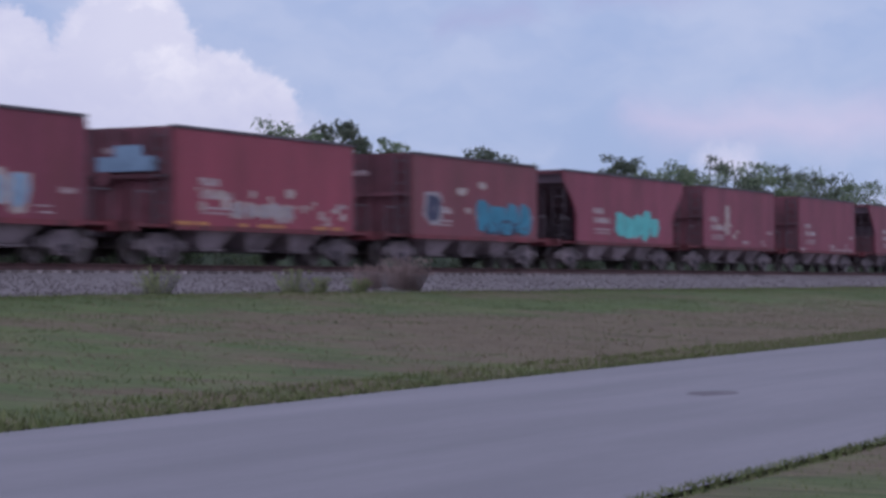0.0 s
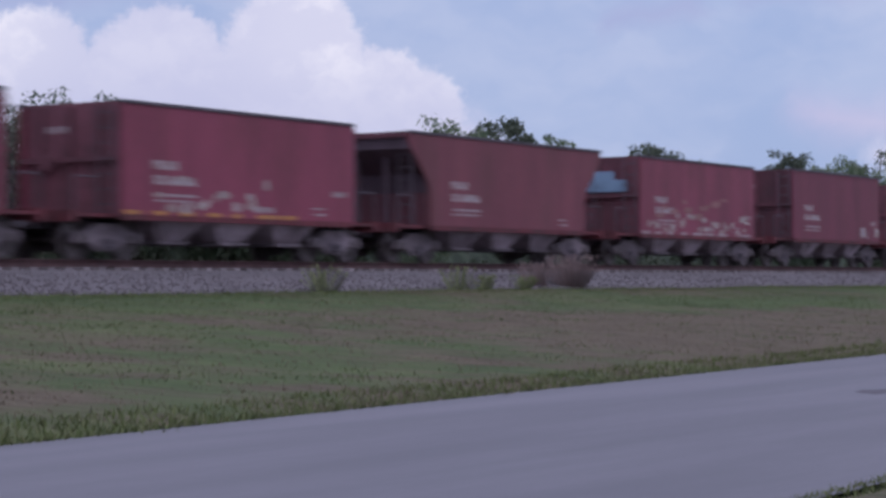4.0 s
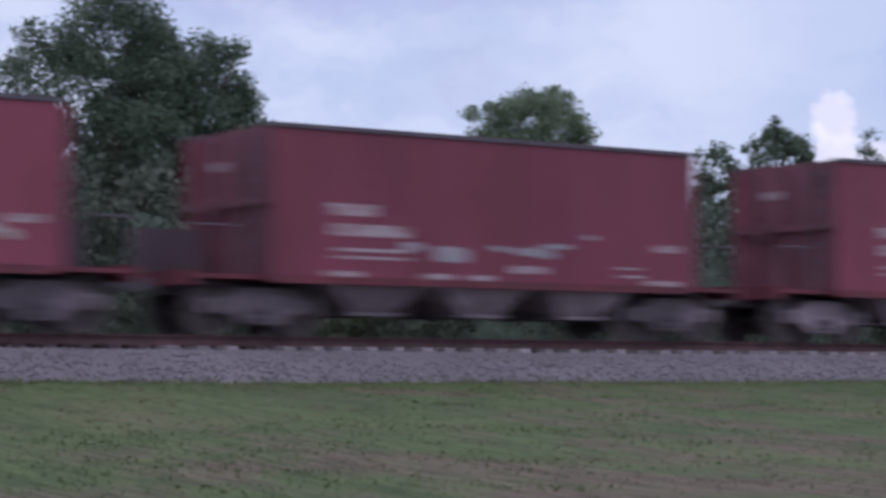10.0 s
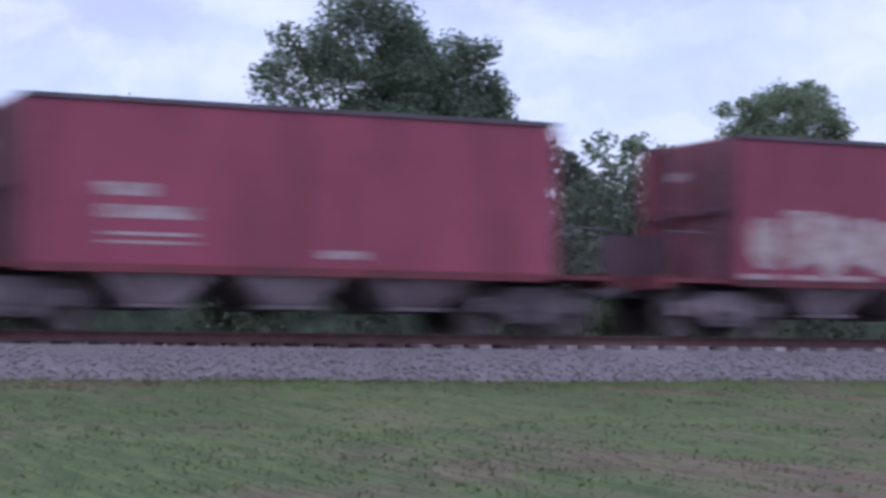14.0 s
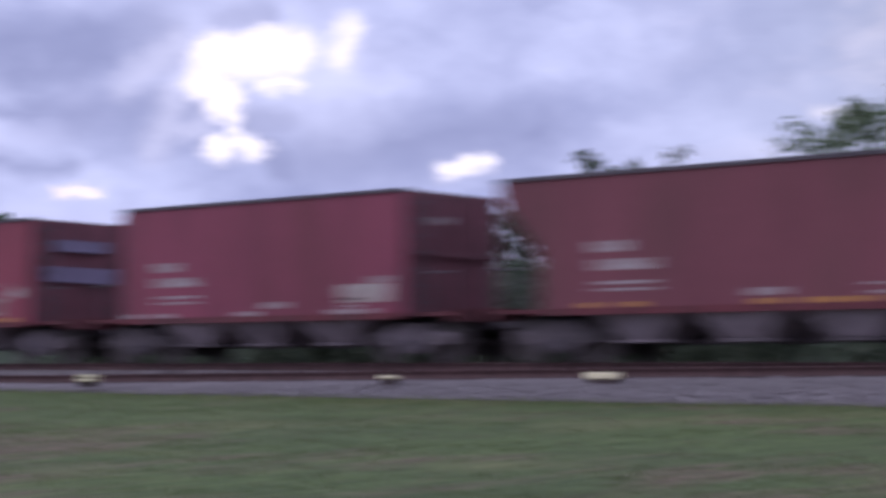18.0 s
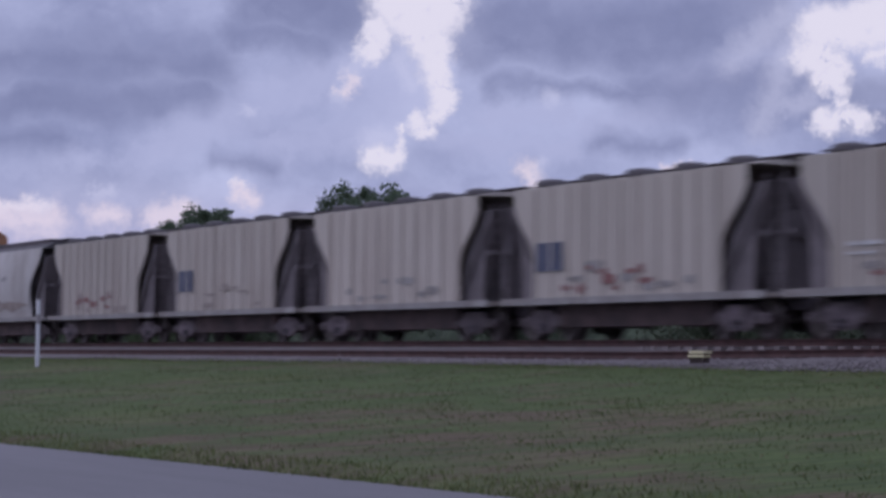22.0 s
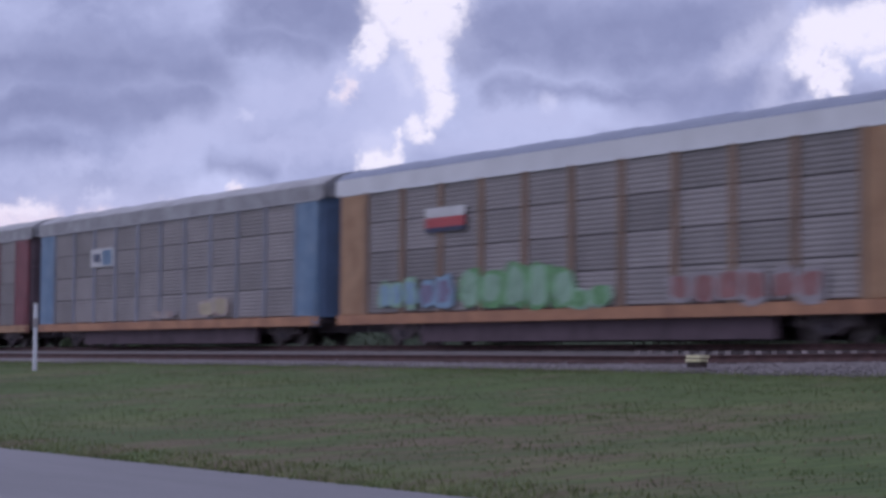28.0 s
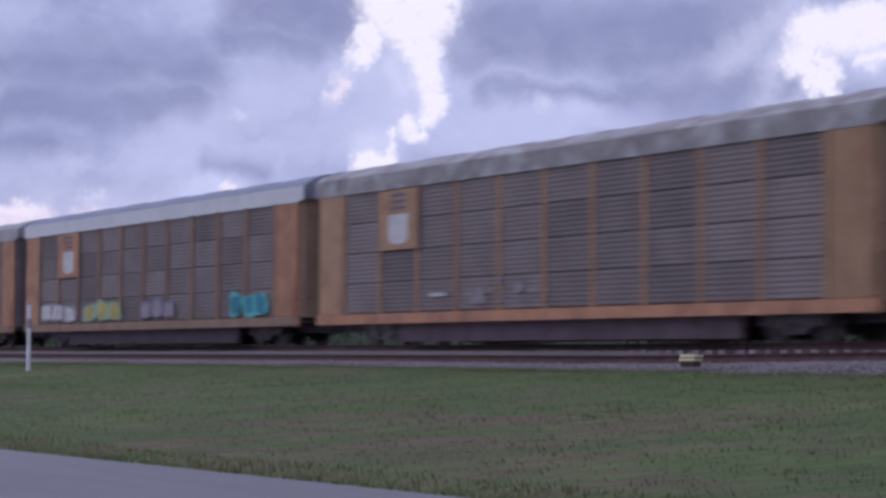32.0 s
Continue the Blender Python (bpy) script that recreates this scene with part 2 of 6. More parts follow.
    drift = noise_at(vec(az, el, 0.11, 0.24), 1.0, 5, 0.6, 12.0)
    calm = az0.step(-46, -38) * az0.step(-4, -12)
    col = mix(calm * drift.step(0.44, 0.60) * 0.55, col, (0.67, 0.69, 0.80))
    col = mix(calm * drift.step(0.46, 0.34) * 0.6, col, (0.43, 0.465, 0.63))
    # bank of cumulus towards the far end
    heap = union(capsule(-43.4, 6.9, -43.4, 4.0, 0.55, 0.16), capsule(-46.8, 5.7, -46.0, 4.0, 1.7, 0.18), capsule(-50.2, 5.6, -48.0, 3.0, 1.9, 0.18), capsule(-45.0, 4.6, -57.0, 4.4, 1.5, 0.2),
                 capsule(-53.8, 6.1, -53.0, 3.0, 2.0, 0.18), capsule(-56.2, 5.2, -56.0, 3.0, 1.2, 0.18), capsule(-57.7, 4.9, -57.6, 3.5, 0.7, 0.18), capsule(-43.0, 3.3, -58, 3.0, 1.6, 0.6),
                 capsule(-70.5, 3.3, -69.7, 3.3, 0.3, 0.4))
    shade = noise_at(vec(crisp_az, crisp_el, 0.35, 0.5), 1.0, 5, 0.6, 6.0).step(0.42, 0.62)
    thin = az0.step(-54.0, -51.0) * az0.step(-46.0, -49.0)
    col = mix(heap, col, mix((shade * 0.6 + 0.4) * (el0.step(4.4, 6.6) * 0.75 + 0.25) * (thin * -0.6 + 1.0), (0.57, 0.57, 0.73), (0.86, 0.82, 0.88)))
    # broken cloud straight across
    broken = noise_at(vec(az, el, 0.13, 0.30), 1.0, 6, 0.62, 7.0)
    mid_cloud = mix(broken.step(0.43, 0.60), (0.375, 0.41, 0.54), (0.66, 0.63, 0.71))
    glow = union(capsule(11.5, 4.5, 9.0, 8.2, 1.7, 1.4, False), capsule(18.0, 5.0, 12.0, 6.2, 0.9, 1.0, False))
    mid_cloud = mix(glow * 0.65, mid_cloud, (0.86, 0.74, 0.82))
    col = mix(az0.step(-14, -4), col, mid_cloud)
    # heavy evening cloud with bright rifts
    body = noise_at(vec(az, el, 0.12, 0.22), 1.0, 6, 0.55, 8.0).step(0.40, 0.62)
    puff = noise_at(vec(crisp_az, crisp_el, 0.34, 0.5), 1.0, 6, 0.6, 9.0).step(0.34, 0.68)
    lump = noise_at(vec(crisp_az, crisp_el, 0.8, 1.1), 1.0, 6, 0.6, 11.0).step(0.30, 0.70)
    heavy = mix(body * 0.5 + puff * 0.32 + lump * 0.18, (0.34, 0.365, 0.58), (0.65, 0.675, 0.94))
    bank = union(capsule(67.77, 5.27, 66.30, 6.04, 0.56, 0.34), capsule(66.30, 6.19, 64.44, 6.58, 0.62, 0.37), capsule(64.44, 6.97, 62.12, 7.74, 0.65, 0.37), capsule(62.12, 7.43, 60.73, 7.12, 0.93, 0.40),
                 capsule(63.98, 5.73, 61.50, 6.19, 0.62, 0.46), capsule(58.09, 6.58, 56.08, 6.74, 0.40, 0.37), capsule(55.31, 6.35, 53.14, 6.97, 0.40, 0.53), capsule(52.83, 7.43, 50.66, 8.21, 0.53, 0.53),
                 capsule(71.41, 4.96, 68.93, 5.27, 0.31, 0.37), capsule(59.33, 5.88, 55.93, 5.73, 0.37, 0.46))
    heavy = mix(bank * (lump * 0.5 + 0.45), heavy, (0.57, 0.585, 0.83))
    masses = union(capsule(71.72, 6.74, 66.30, 7.12, 0.56, 0.46, False), capsule(71.72, 8.05, 65.83, 7.90, 0.62, 0.77, False), capsule(64.60, 9.45, 61.96, 9.52, 0.74, 0.46, False), capsule(65.21, 8.67, 62.74, 8.64, 0.37, 0.40, False),
                 capsule(58.71, 8.52, 57.47, 8.98, 0.93, 0.37, False), capsule(57.47, 8.83, 50.66, 9.14, 1.08, 0.62, False), capsule(58.25, 7.43, 53.14, 7.36, 0.28, 0.37, False),
                 capsule(49.12, 9.82, 47.72, 9.88, 0.40, 0.34, False), capsule(47.88, 7.36, 46.95, 7.36, 0.37, 0.25, False), capsule(48.34, 7.74, 48.19, 7.59, 0.15, 0.12, False), capsule(47.26, 6.66, 46.79, 6.19, 0.40, 0.25, False),
                 capsule(55.15, 5.73, 53.14, 5.81, 0.22, 0.37, False), capsule(65.52, 5.27, 63.98, 5.11, 0.22, 0.37, False), capsule(71.72, 5.73, 69.86, 5.65, 0.25, 0.46, False),
                 capsule(54.0, 7.6, 49.5, 7.2, 0.6, 0.8, False), capsule(46.0, 6.5, 40.0, 7.0, 0.7, 0.9, False))
    heavy = mix(masses * (lump * 0.3 + 0.62), heavy, (0.275, 0.295, 0.485))
    halo = union(capsule(59.8, 11.5, 60.1, 8.8, 1.2, 1.2, False), capsule(59.9, 8.0, 60.6, 5.6, 0.6, 0.9, False), capsule(49.0, 9.0, 46.0, 8.4, 1.6, 1.4, False), capsule(65, 4.4, 70, 4.2, 0.5, 0.9, False))
    heavy = mix(halo * 0.3, heavy, (0.84, 0.84, 1.08))
    rims = union(capsule(62.27, 7.00, 62.12, 7.43, 0.15, 0.19), capsule(61.89, 7.74, 61.50, 8.21, 0.25, 0.22), capsule(64.60, 6.66, 64.75, 6.72, 0.12, 0.15), capsule(56.47, 7.15, 56.39, 7.12, 0.19, 0.22),
                 capsule(56.93, 5.11, 56.70, 5.42, 0.14, 0.15), capsule(50.66, 6.35, 49.89, 8.52, 0.34, 0.40), capsule(50.35, 6.81, 49.42, 7.05, 0.22, 0.25), capsule(60.57, 8.21, 60.34, 7.59, 0.25, 0.22),
                 capsule(68.93, 4.37, 68.47, 4.46, 0.14, 0.14), capsule(61.50, 5.96, 60.88, 6.04, 0.22, 0.28), capsule(51.59, 8.05, 50.04, 9.29, 0.28, 0.46))
    heavy = mix(rims * 0.38, heavy, (0.86, 0.84, 1.04))
    rift = union(capsule(59.95, 12.39, 60.03, 10.06, 1.47, 0.35), capsule(60.73, 9.75, 59.95, 9.29, 0.70, 0.27), capsule(61.19, 8.98, 61.38, 8.39, 0.34, 0.19), capsule(60.26, 8.98, 59.64, 8.52, 0.53, 0.23),
                 capsule(59.67, 8.28, 59.41, 7.12, 0.42, 0.23), capsule(59.33, 6.81, 59.56, 6.66, 0.22, 0.17), capsule(60.03, 6.41, 59.86, 6.26, 0.31, 0.17), capsule(60.57, 6.26, 60.51, 6.13, 0.12, 0.11),
                 capsule(61.34, 5.45, 60.69, 5.48, 0.31, 0.19), capsule(60.54, 5.85, 60.48, 5.76, 0.14, 0.11), capsule(49.12, 8.98, 46.95, 9.14, 0.62, 0.27), capsule(49.35, 8.21, 48.81, 7.90, 0.53, 0.23),
                 capsule(49.12, 7.59, 48.65, 7.43, 0.28, 0.19), capsule(49.04, 6.47, 48.06, 6.47, 0.34, 0.19), capsule(48.65, 6.97, 48.53, 6.88, 0.15, 0.14), capsule(47.72, 8.21, 46.95, 8.28, 0.22, 0.19),
                 capsule(53.06, 5.19, 52.21, 5.19, 0.09, 0.11), capsule(65.18, 4.69, 64.83, 4.69, 0.06, 0.11), capsule(71.72, 3.95, 70.17, 4.00, 0.14, 0.17),
                 capsule(45.7, 9.0, 45.4, 9.8, 0.28, 0.42), capsule(42.8, 5.9, 41.6, 6.2, 0.20, 0.19), capsule(32.5, 7.5, 31.2, 7.4, 0.15, 0.24))
    torn = noise_at(vec(crisp_az, crisp_el, 1.5, 1.8), 1.0, 6, 0.65, 10.0).step(0.30, 0.45)
    heavy = mix(rift * torn, heavy, (1.02, 0.95, 1.05))
    skyline = union(capsule(71.6, 3.7, 70.0, 3.6, 0.35, 0.4), capsule(68.8, 3.8, 68.3, 3.7, 0.25, 0.3), capsule(67.2, 3.75, 66.4, 3.9, 0.35, 0.3), capsule(64.9, 4.5, 64.6, 4.3, 0.22, 0.25),
                    capsule(57.2, 5.2, 56.8, 4.8, 0.18, 0.25), capsule(53.3, 5.15, 52.3, 5.2, 0.14, 0.15), capsule(62.1, 7.2, 61.9, 7.6, 0.12, 0.2))
    heavy = mix(skyline * (torn * 0.5 + 0.4), heavy, (1.02, 0.88, 0.96))
    low = el0.step(5.2, 2.5) * 0.32
    heavy = mix(low, heavy, (0.95, 0.82, 1.02))
    col = mix(az0.step(24, 40), col, heavy)
    # the dome overhead and behind is plain bright overcast
    over = el0.step(13, 30)
    back = y.step(0.15, -0.2)
    col = mix(over.most(back), col, (0.66, 0.68, 0.90))
    nt.links.new(col, bg.inputs["Color"])
    bg.inputs["Strength"].default_value = 1.0


sky()
sun = new("sun", bpy.data.lights.new("sun", "SUN"))
sun.data.energy, sun.data.angle, sun.data.color = 0.5, radians(40), (1.0, 0.92, 0.9)
sun.matrix_basis = look((-30.0, -20.0, 60.0), (0, 20, 0))

# ---------------------------------------------------------------- materials
# grime and the shade from the next wagon, both put into the colour
ENDRED = material("shaded_grimy_end_paint", (0.15, 0.055, 0.07), rough=0.75, vary=0.35, scale=1.2, rand=0.3, other=(0.06, 0.035, 0.04), other_amount=0.6)
# shade of recessed ends and undersides, put into a dark base colour
SHADESTEEL = material("shade_darkened_steel", (0.082, 0.056, 0.07), rough=0.8, vary=0.35, scale=1.5, rand=0.2)
RED = material("oxide_red_paint", (0.212, 0.046, 0.076), rough=0.6, vary=0.28, scale=0.9, fine=14, rand=0.22, other=(0.13, 0.035, 0.04), other_amount=0.55, stretch=(1, 1, 0.3), bump=0.05)
REDSILL = material("grimy_red_paint", (0.15, 0.035, 0.045), rough=0.75, vary=0.4, scale=2.0, rand=0.2, other=(0.06, 0.04, 0.04), other_amount=0.6)
DARK = material("dark_steel", (0.100, 0.084, 0.098), rough=0.75, vary=0.4)
TRUCK = material("dusty_steel", (0.185, 0.15, 0.165), rough=0.85, vary=0.6, scale=2.5, rand=0.3, other=(0.08, 0.065, 0.07), other_amount=0.7)
BAY = material("dusty_hopper_bay", (0.29, 0.235, 0.26), rough=0.85, vary=0.4, scale=1.5, rand=0.25, other=(0.09, 0.06, 0.065), other_amount=0.7)
# dark brown with still darker patches at random
DARKBAY = material("dark_brown_bay", (0.095, 0.065, 0.065), rough=0.85, vary=0.45, scale=1.5, rand=0.25, other=(0.03, 0.025, 0.03), other_amount=0.7)
WHEEL = material("worn_wheel_steel", (0.12, 0.10, 0.10), rough=0.5, metal=0.6, vary=0.4)
GREY = material("grey_hopper_paint", (0.50, 0.475, 0.475), rough=0.6, vary=0.16, scale=0.8, rand=0.08, other=(0.20, 0.14, 0.12), other_amount=0.7, stretch=(1, 1, 0.3), bump=0.05, lo=0.46, hi=0.72)
CREAMGREY = material("cream_grey_paint", (0.53, 0.475, 0.435), rough=0.6, vary=0.14, scale=0.8, rand=0.10, other=(0.22, 0.15, 0.12), other_amount=0.5, stretch=(1.6, 1, 0.15), bump=0.05, lo=0.5, hi=0.75)
# dark grey that carries the shade of the wagon ends in its colour
ENDSHADE = material("shade_grey_ironwork", (0.19, 0.165, 0.18), rough=0.8, vary=0.35)
LIGHTSILL = material("pale_grey_sill_paint", (0.33, 0.31, 0.31), rough=0.65, vary=0.25, other=(0.15, 0.11, 0.1), other_amount=0.5)
DARKROOF = material("weathered_roof_paint", (0.11, 0.10, 0.11), rough=0.7, vary=0.3)
SILVER = material("galvanised_sheet", (0.40, 0.40, 0.405), rough=0.45, metal=0.35, vary=0.15, scale=0.6, rand=0.14, bump=0.03)
DULL = material("dull_zinc_panel", (0.275, 0.25, 0.255), rough=0.6, metal=0.15, vary=0.2, scale=0.6, rand=0.16, bump=0.03)
BROWNISH = material("browned_zinc_panel", (0.21, 0.175, 0.175), rough=0.65, metal=0.1, vary=0.25, scale=0.6, rand=0.2, bump=0.03)
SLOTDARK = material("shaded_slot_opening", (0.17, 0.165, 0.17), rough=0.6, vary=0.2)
SLOTWORN = material("dulled_aluminium", (0.52, 0.52, 0.53), rough=0.4, metal=0.2, vary=0.15, rand=0.2)
BRIGHT = material("bare_aluminium", (0.92, 0.92, 0.92), rough=0.3, metal=0.2, vary=0.1, rand=0.2)
ROOF_NEW = material("galvanised_roof", (0.21, 0.23, 0.31), rough=0.55, metal=0.15, vary=0.1, rand=0.05)
ROOF_OLD = material("weathered_zinc_roof", (0.30, 0.29, 0.31), rough=0.55, metal=0.2, vary=0.2, rand=0.12, other=(0.45, 0.45, 0.48), other_amount=0.6)
ROOF_WORN = material("patchy_zinc_roof", (0.24, 0.22, 0.23), rough=0.6, metal=0.1, vary=0.25, scale=1.6, other=(0.50, 0.50, 0.52), other_amount=0.8)
ORANGE = material("orange_paint", (0.42, 0.21, 0.12), rough=0.6, vary=0.22, scale=1.5, rand=0.1, other=(0.16, 0.07, 0.05), other_amount=0.5)
TAN = material("faded_yellow_paint", (0.37, 0.222, 0.132), rough=0.6, vary=0.2, scale=1.4, rand=0.1, other=(0.22, 0.11, 0.06), other_amount=0.6)
POSTBROWN = material("brown_post_paint", (0.24, 0.155, 0.11), rough=0.65, vary=0.25, rand=0.1)
POSTGREY = material("greyed_post_paint", (0.20, 0.15, 0.14), rough=0.65, vary=0.25, rand=0.1)
POSTBLUE = material("bluish_post_paint", (0.24, 0.25, 0.31), rough=0.6, vary=0.25, rand=0.15)
BLUE = material("faded_blue_paint", (0.115, 0.19, 0.30), rough=0.55, vary=0.25, scale=1.4, other=(0.25, 0.32, 0.42), other_amount=0.5)
MAROON = material("maroon_paint", (0.17, 0.045, 0.06), rough=0.55, vary=0.25, rand=0.1)
DOORBLUE = material("deep_blue_door_paint", (0.065, 0.105, 0.19), rough=0.55, vary=0.3)
DOORGREY = material("slate_door_paint", (0.11, 0.115, 0.16), rough=0.5, vary=0.25)
LETTER = material("worn_white_lettering", (0.38, 0.32, 0.33), rough=0.7, vary=0.3, scale=6, other=(0.2, 0.05, 0.06), other_amount=0.75)
CREAM = material("cream_spray_paint", (0.40, 0.34, 0.32), rough=0.7, vary=0.3, scale=3, other=(0.22, 0.08, 0.08), other_amount=0.6)
WHITE = material("white_spray_paint", (0.56, 0.55, 0.57), rough=0.6, vary=0.2, scale=2)
SAND = material("sand_spray_paint", (0.42, 0.36, 0.26), rough=0.7, vary=0.25, scale=2)
GREYPAINT = material("grey_spray_paint", (0.30, 0.27, 0.29), rough=0.7, vary=0.25, scale=2)
PALEBLUE = material("pale_blue_spray_paint", (0.22, 0.33, 0.45), rough=0.6, vary=0.25, scale=2)
TEAL = material("teal_spray_paint", (0.035, 0.20, 0.30), rough=0.6, vary=0.25, scale=2)
AQUA = material("turquoise_spray_paint", (0.10, 0.45, 0.44), rough=0.6, vary=0.2, scale=2)
NAVY = material("dark_blue_spray_paint", (0.04, 0.045, 0.09), rough=0.6, vary=0.25, scale=2)
SLATE = material("slate_spray_paint", (0.09, 0.10, 0.16), rough=0.6, vary=0.25, scale=2)
FADED = material("faded_pink_paint", (0.27, 0.13, 0.13), rough=0.75, vary=0.25, scale=2)
GREENP = material("green_spray_paint", (0.14, 0.30, 0.14), rough=0.65, vary=0.3, scale=2)
MINT = material("mint_spray_paint", (0.26, 0.40, 0.30), rough=0.65, vary=0.3, scale=2)
LIME = material("lime_spray_paint", (0.26, 0.33, 0.13), rough=0.65, vary=0.3, scale=2)
VIOLET = material("violet_spray_paint", (0.20, 0.17, 0.26), rough=0.65, vary=0.3, scale=2)
YELLOWP = material("yellow_spray_paint", (0.44, 0.37, 0.12), rough=0.65, vary=0.3, scale=2)
REDLOGO = material("red_sign_paint", (0.40, 0.06, 0.07), rough=0.5, vary=0.1)
STRIPE = material("orange_reflector", (0.42, 0.19, 0.06), rough=0.5, vary=0.25, scale=6)
ROADM = material("grey_asphalt", (0.205, 0.195, 0.215), rough=0.85, vary=0.12, scale=0.8, fine=40, bump=0.25, other=(0.155, 0.15, 0.165), other_amount=0.7, stretch=(0.12, 1, 1), lo=0.42, hi=0.62)
BALLAST = material("granite_ballast", (0.175, 0.156, 0.162), rough=0.95, vary=0.16, scale=0.6, fine=30, bump=0.1)
RAILMAT = material("rusty_rail", (0.075, 0.038, 0.038), rough=0.8, vary=0.4, scale=4)
RAILTOP = material("polished_rail_head", (0.35, 0.34, 0.36), rough=0.3, metal=0.8, vary=0.2)
TIE = material("weathered_sleeper", (0.25, 0.22, 0.22), rough=0.9, vary=0.35, scale=3, rand=0.25, stretch=(1, 0.2, 1))
TIEDARK = material("creosoted_sleeper", (0.07, 0.05, 0.05), rough=0.9, vary=0.35, scale=3, rand=0.3, stretch=(1, 0.2, 1))
POLEWOOD = material("grey_weathered_pole", (0.175, 0.168, 0.158), rough=0.9, vary=0.35, scale=2.0, fine=30, stretch=(3, 3, 0.25), bump=0.4)
GUARD = material("yellow_plastic_guard", (0.33, 0.245, 0.10), rough=0.5, vary=0.15)
WIRE = material("galvanised_wire", (0.2, 0.2, 0.22), rough=0.5, metal=0.6, vary=0.1)
POSTWHITE = material("white_marker_post_paint", (0.66, 0.66, 0.72), rough=0.6, vary=0.12)
SIGNYELLOW = material("pale_yellow_paint", (0.74, 0.67, 0.44), rough=0.6, vary=0.2)


def grass_material():
    """Mown grass: green near the railway, drier and browner towards the road."""
    m = bpy.data.materials.new("grass_ground")
    m.use_nodes = True
    nt = m.node_tree
    bsdf = nt.nodes["Principled BSDF"]
    tc = nt.nodes.new("ShaderNodeTexCoord")
    sep = nt.nodes.new("ShaderNodeSeparateXYZ")
    nt.links.new(tc.outputs["Object"], sep.inputs[0])
    x, y = Val(nt, sep.outputs[0]), Val(nt, sep.outputs[1])

    def noise_of(scale, detail, sx, w, sy=1.0):
        mp = nt.nodes.new("ShaderNodeMapping")
        mp.inputs["Scale"].default_value = (sx, sy, 1)
        mp.inputs["Location"].default_value = (w, w * 2, 0)
        nt.links.new(tc.outputs["Object"], mp.inputs["Vector"])
        n = nt.nodes.new("ShaderNodeTexNoise")
        n.inputs["Scale"].default_value, n.inputs["Detail"].default_value, n.inputs["Roughness"].default_value = scale, detail, 0.62
        nt.links.new(mp.outputs[0], n.inputs["Vector"])
        return Val(nt, n.outputs["Fac"])

    def mix(fac, p, q):
        n = nt.nodes.new("ShaderNodeMix")
        n.data_type = "RGBA"
        nt.links.new(fac.s, n.inputs["Factor"])
        for v, key in ((p, "A"), (q, "B")):
            if isinstance(v, tuple):
                n.inputs[key].default_value = (*v, 1)
            else:
                nt.links.new(v, n.inputs[key])
        return n.outputs["Result"]
    broad, mid, spots, fine = noise_of(0.16, 4, 0.5, 3.0), noise_of(0.9, 3, 0.8, 9.0, 0.4), noise_of(2.4, 6, 1.5, 21.0, 0.14), noise_of(8.0, 5, 1.2, 5.0, 0.12)
    kept = y.step(4.9, 4.4)
    dry = broad * 0.6 + mid * 0.55 + y.step(23.0, 14.0) * 0.035 + x.step(12.0, 34.0) * y.step(25.0, 17.0) * 0.19 + kept * 0.06
    green = mix(fine.step(0.35, 0.65), (0.057, 0.086, 0.029), (0.114, 0.152, 0.053))
    brown = mix(fine.step(0.35, 0.65), (0.088, 0.068, 0.043), (0.165, 0.130, 0.086))
    tone = noise_of(0.4, 5, 0.6, 14.0, 0.5)
    green = mix(tone.step(0.34, 0.72), green, mix(fine.step(0.3, 0.7), (0.050, 0.074, 0.028), (0.090, 0.120, 0.046)))
    wide = noise_of(0.22, 4, 0.7, 33.0, 0.6)
    green = mix(wide.step(0.50, 0.66) * 0.7, green, mix(fine.step(0.3, 0.7), (0.110, 0.120, 0.050), (0.165, 0.168, 0.078)))
    col = mix(dry.step(0.56, 0.74), green, brown)
    col = mix(spots.step(0.50, 0.75) * 0.3, col, (0.052, 0.066, 0.030))
    nt.links.new(col, bsdf.inputs["Base Color"])
    bsdf.inputs["Roughness"].default_value = 0.95
    bsdf.inputs["Specular IOR Level"].default_value = 0.2
    b = nt.nodes.new("ShaderNodeBump")
    b.inputs["Strength"].default_value, b.inputs["Distance"].default_value = 0.1, 0.02
    nt.links.new(fine.s, b.inputs["Height"])
    nt.links.new(b.outputs[0], bsdf.inputs["Normal"])
    return m


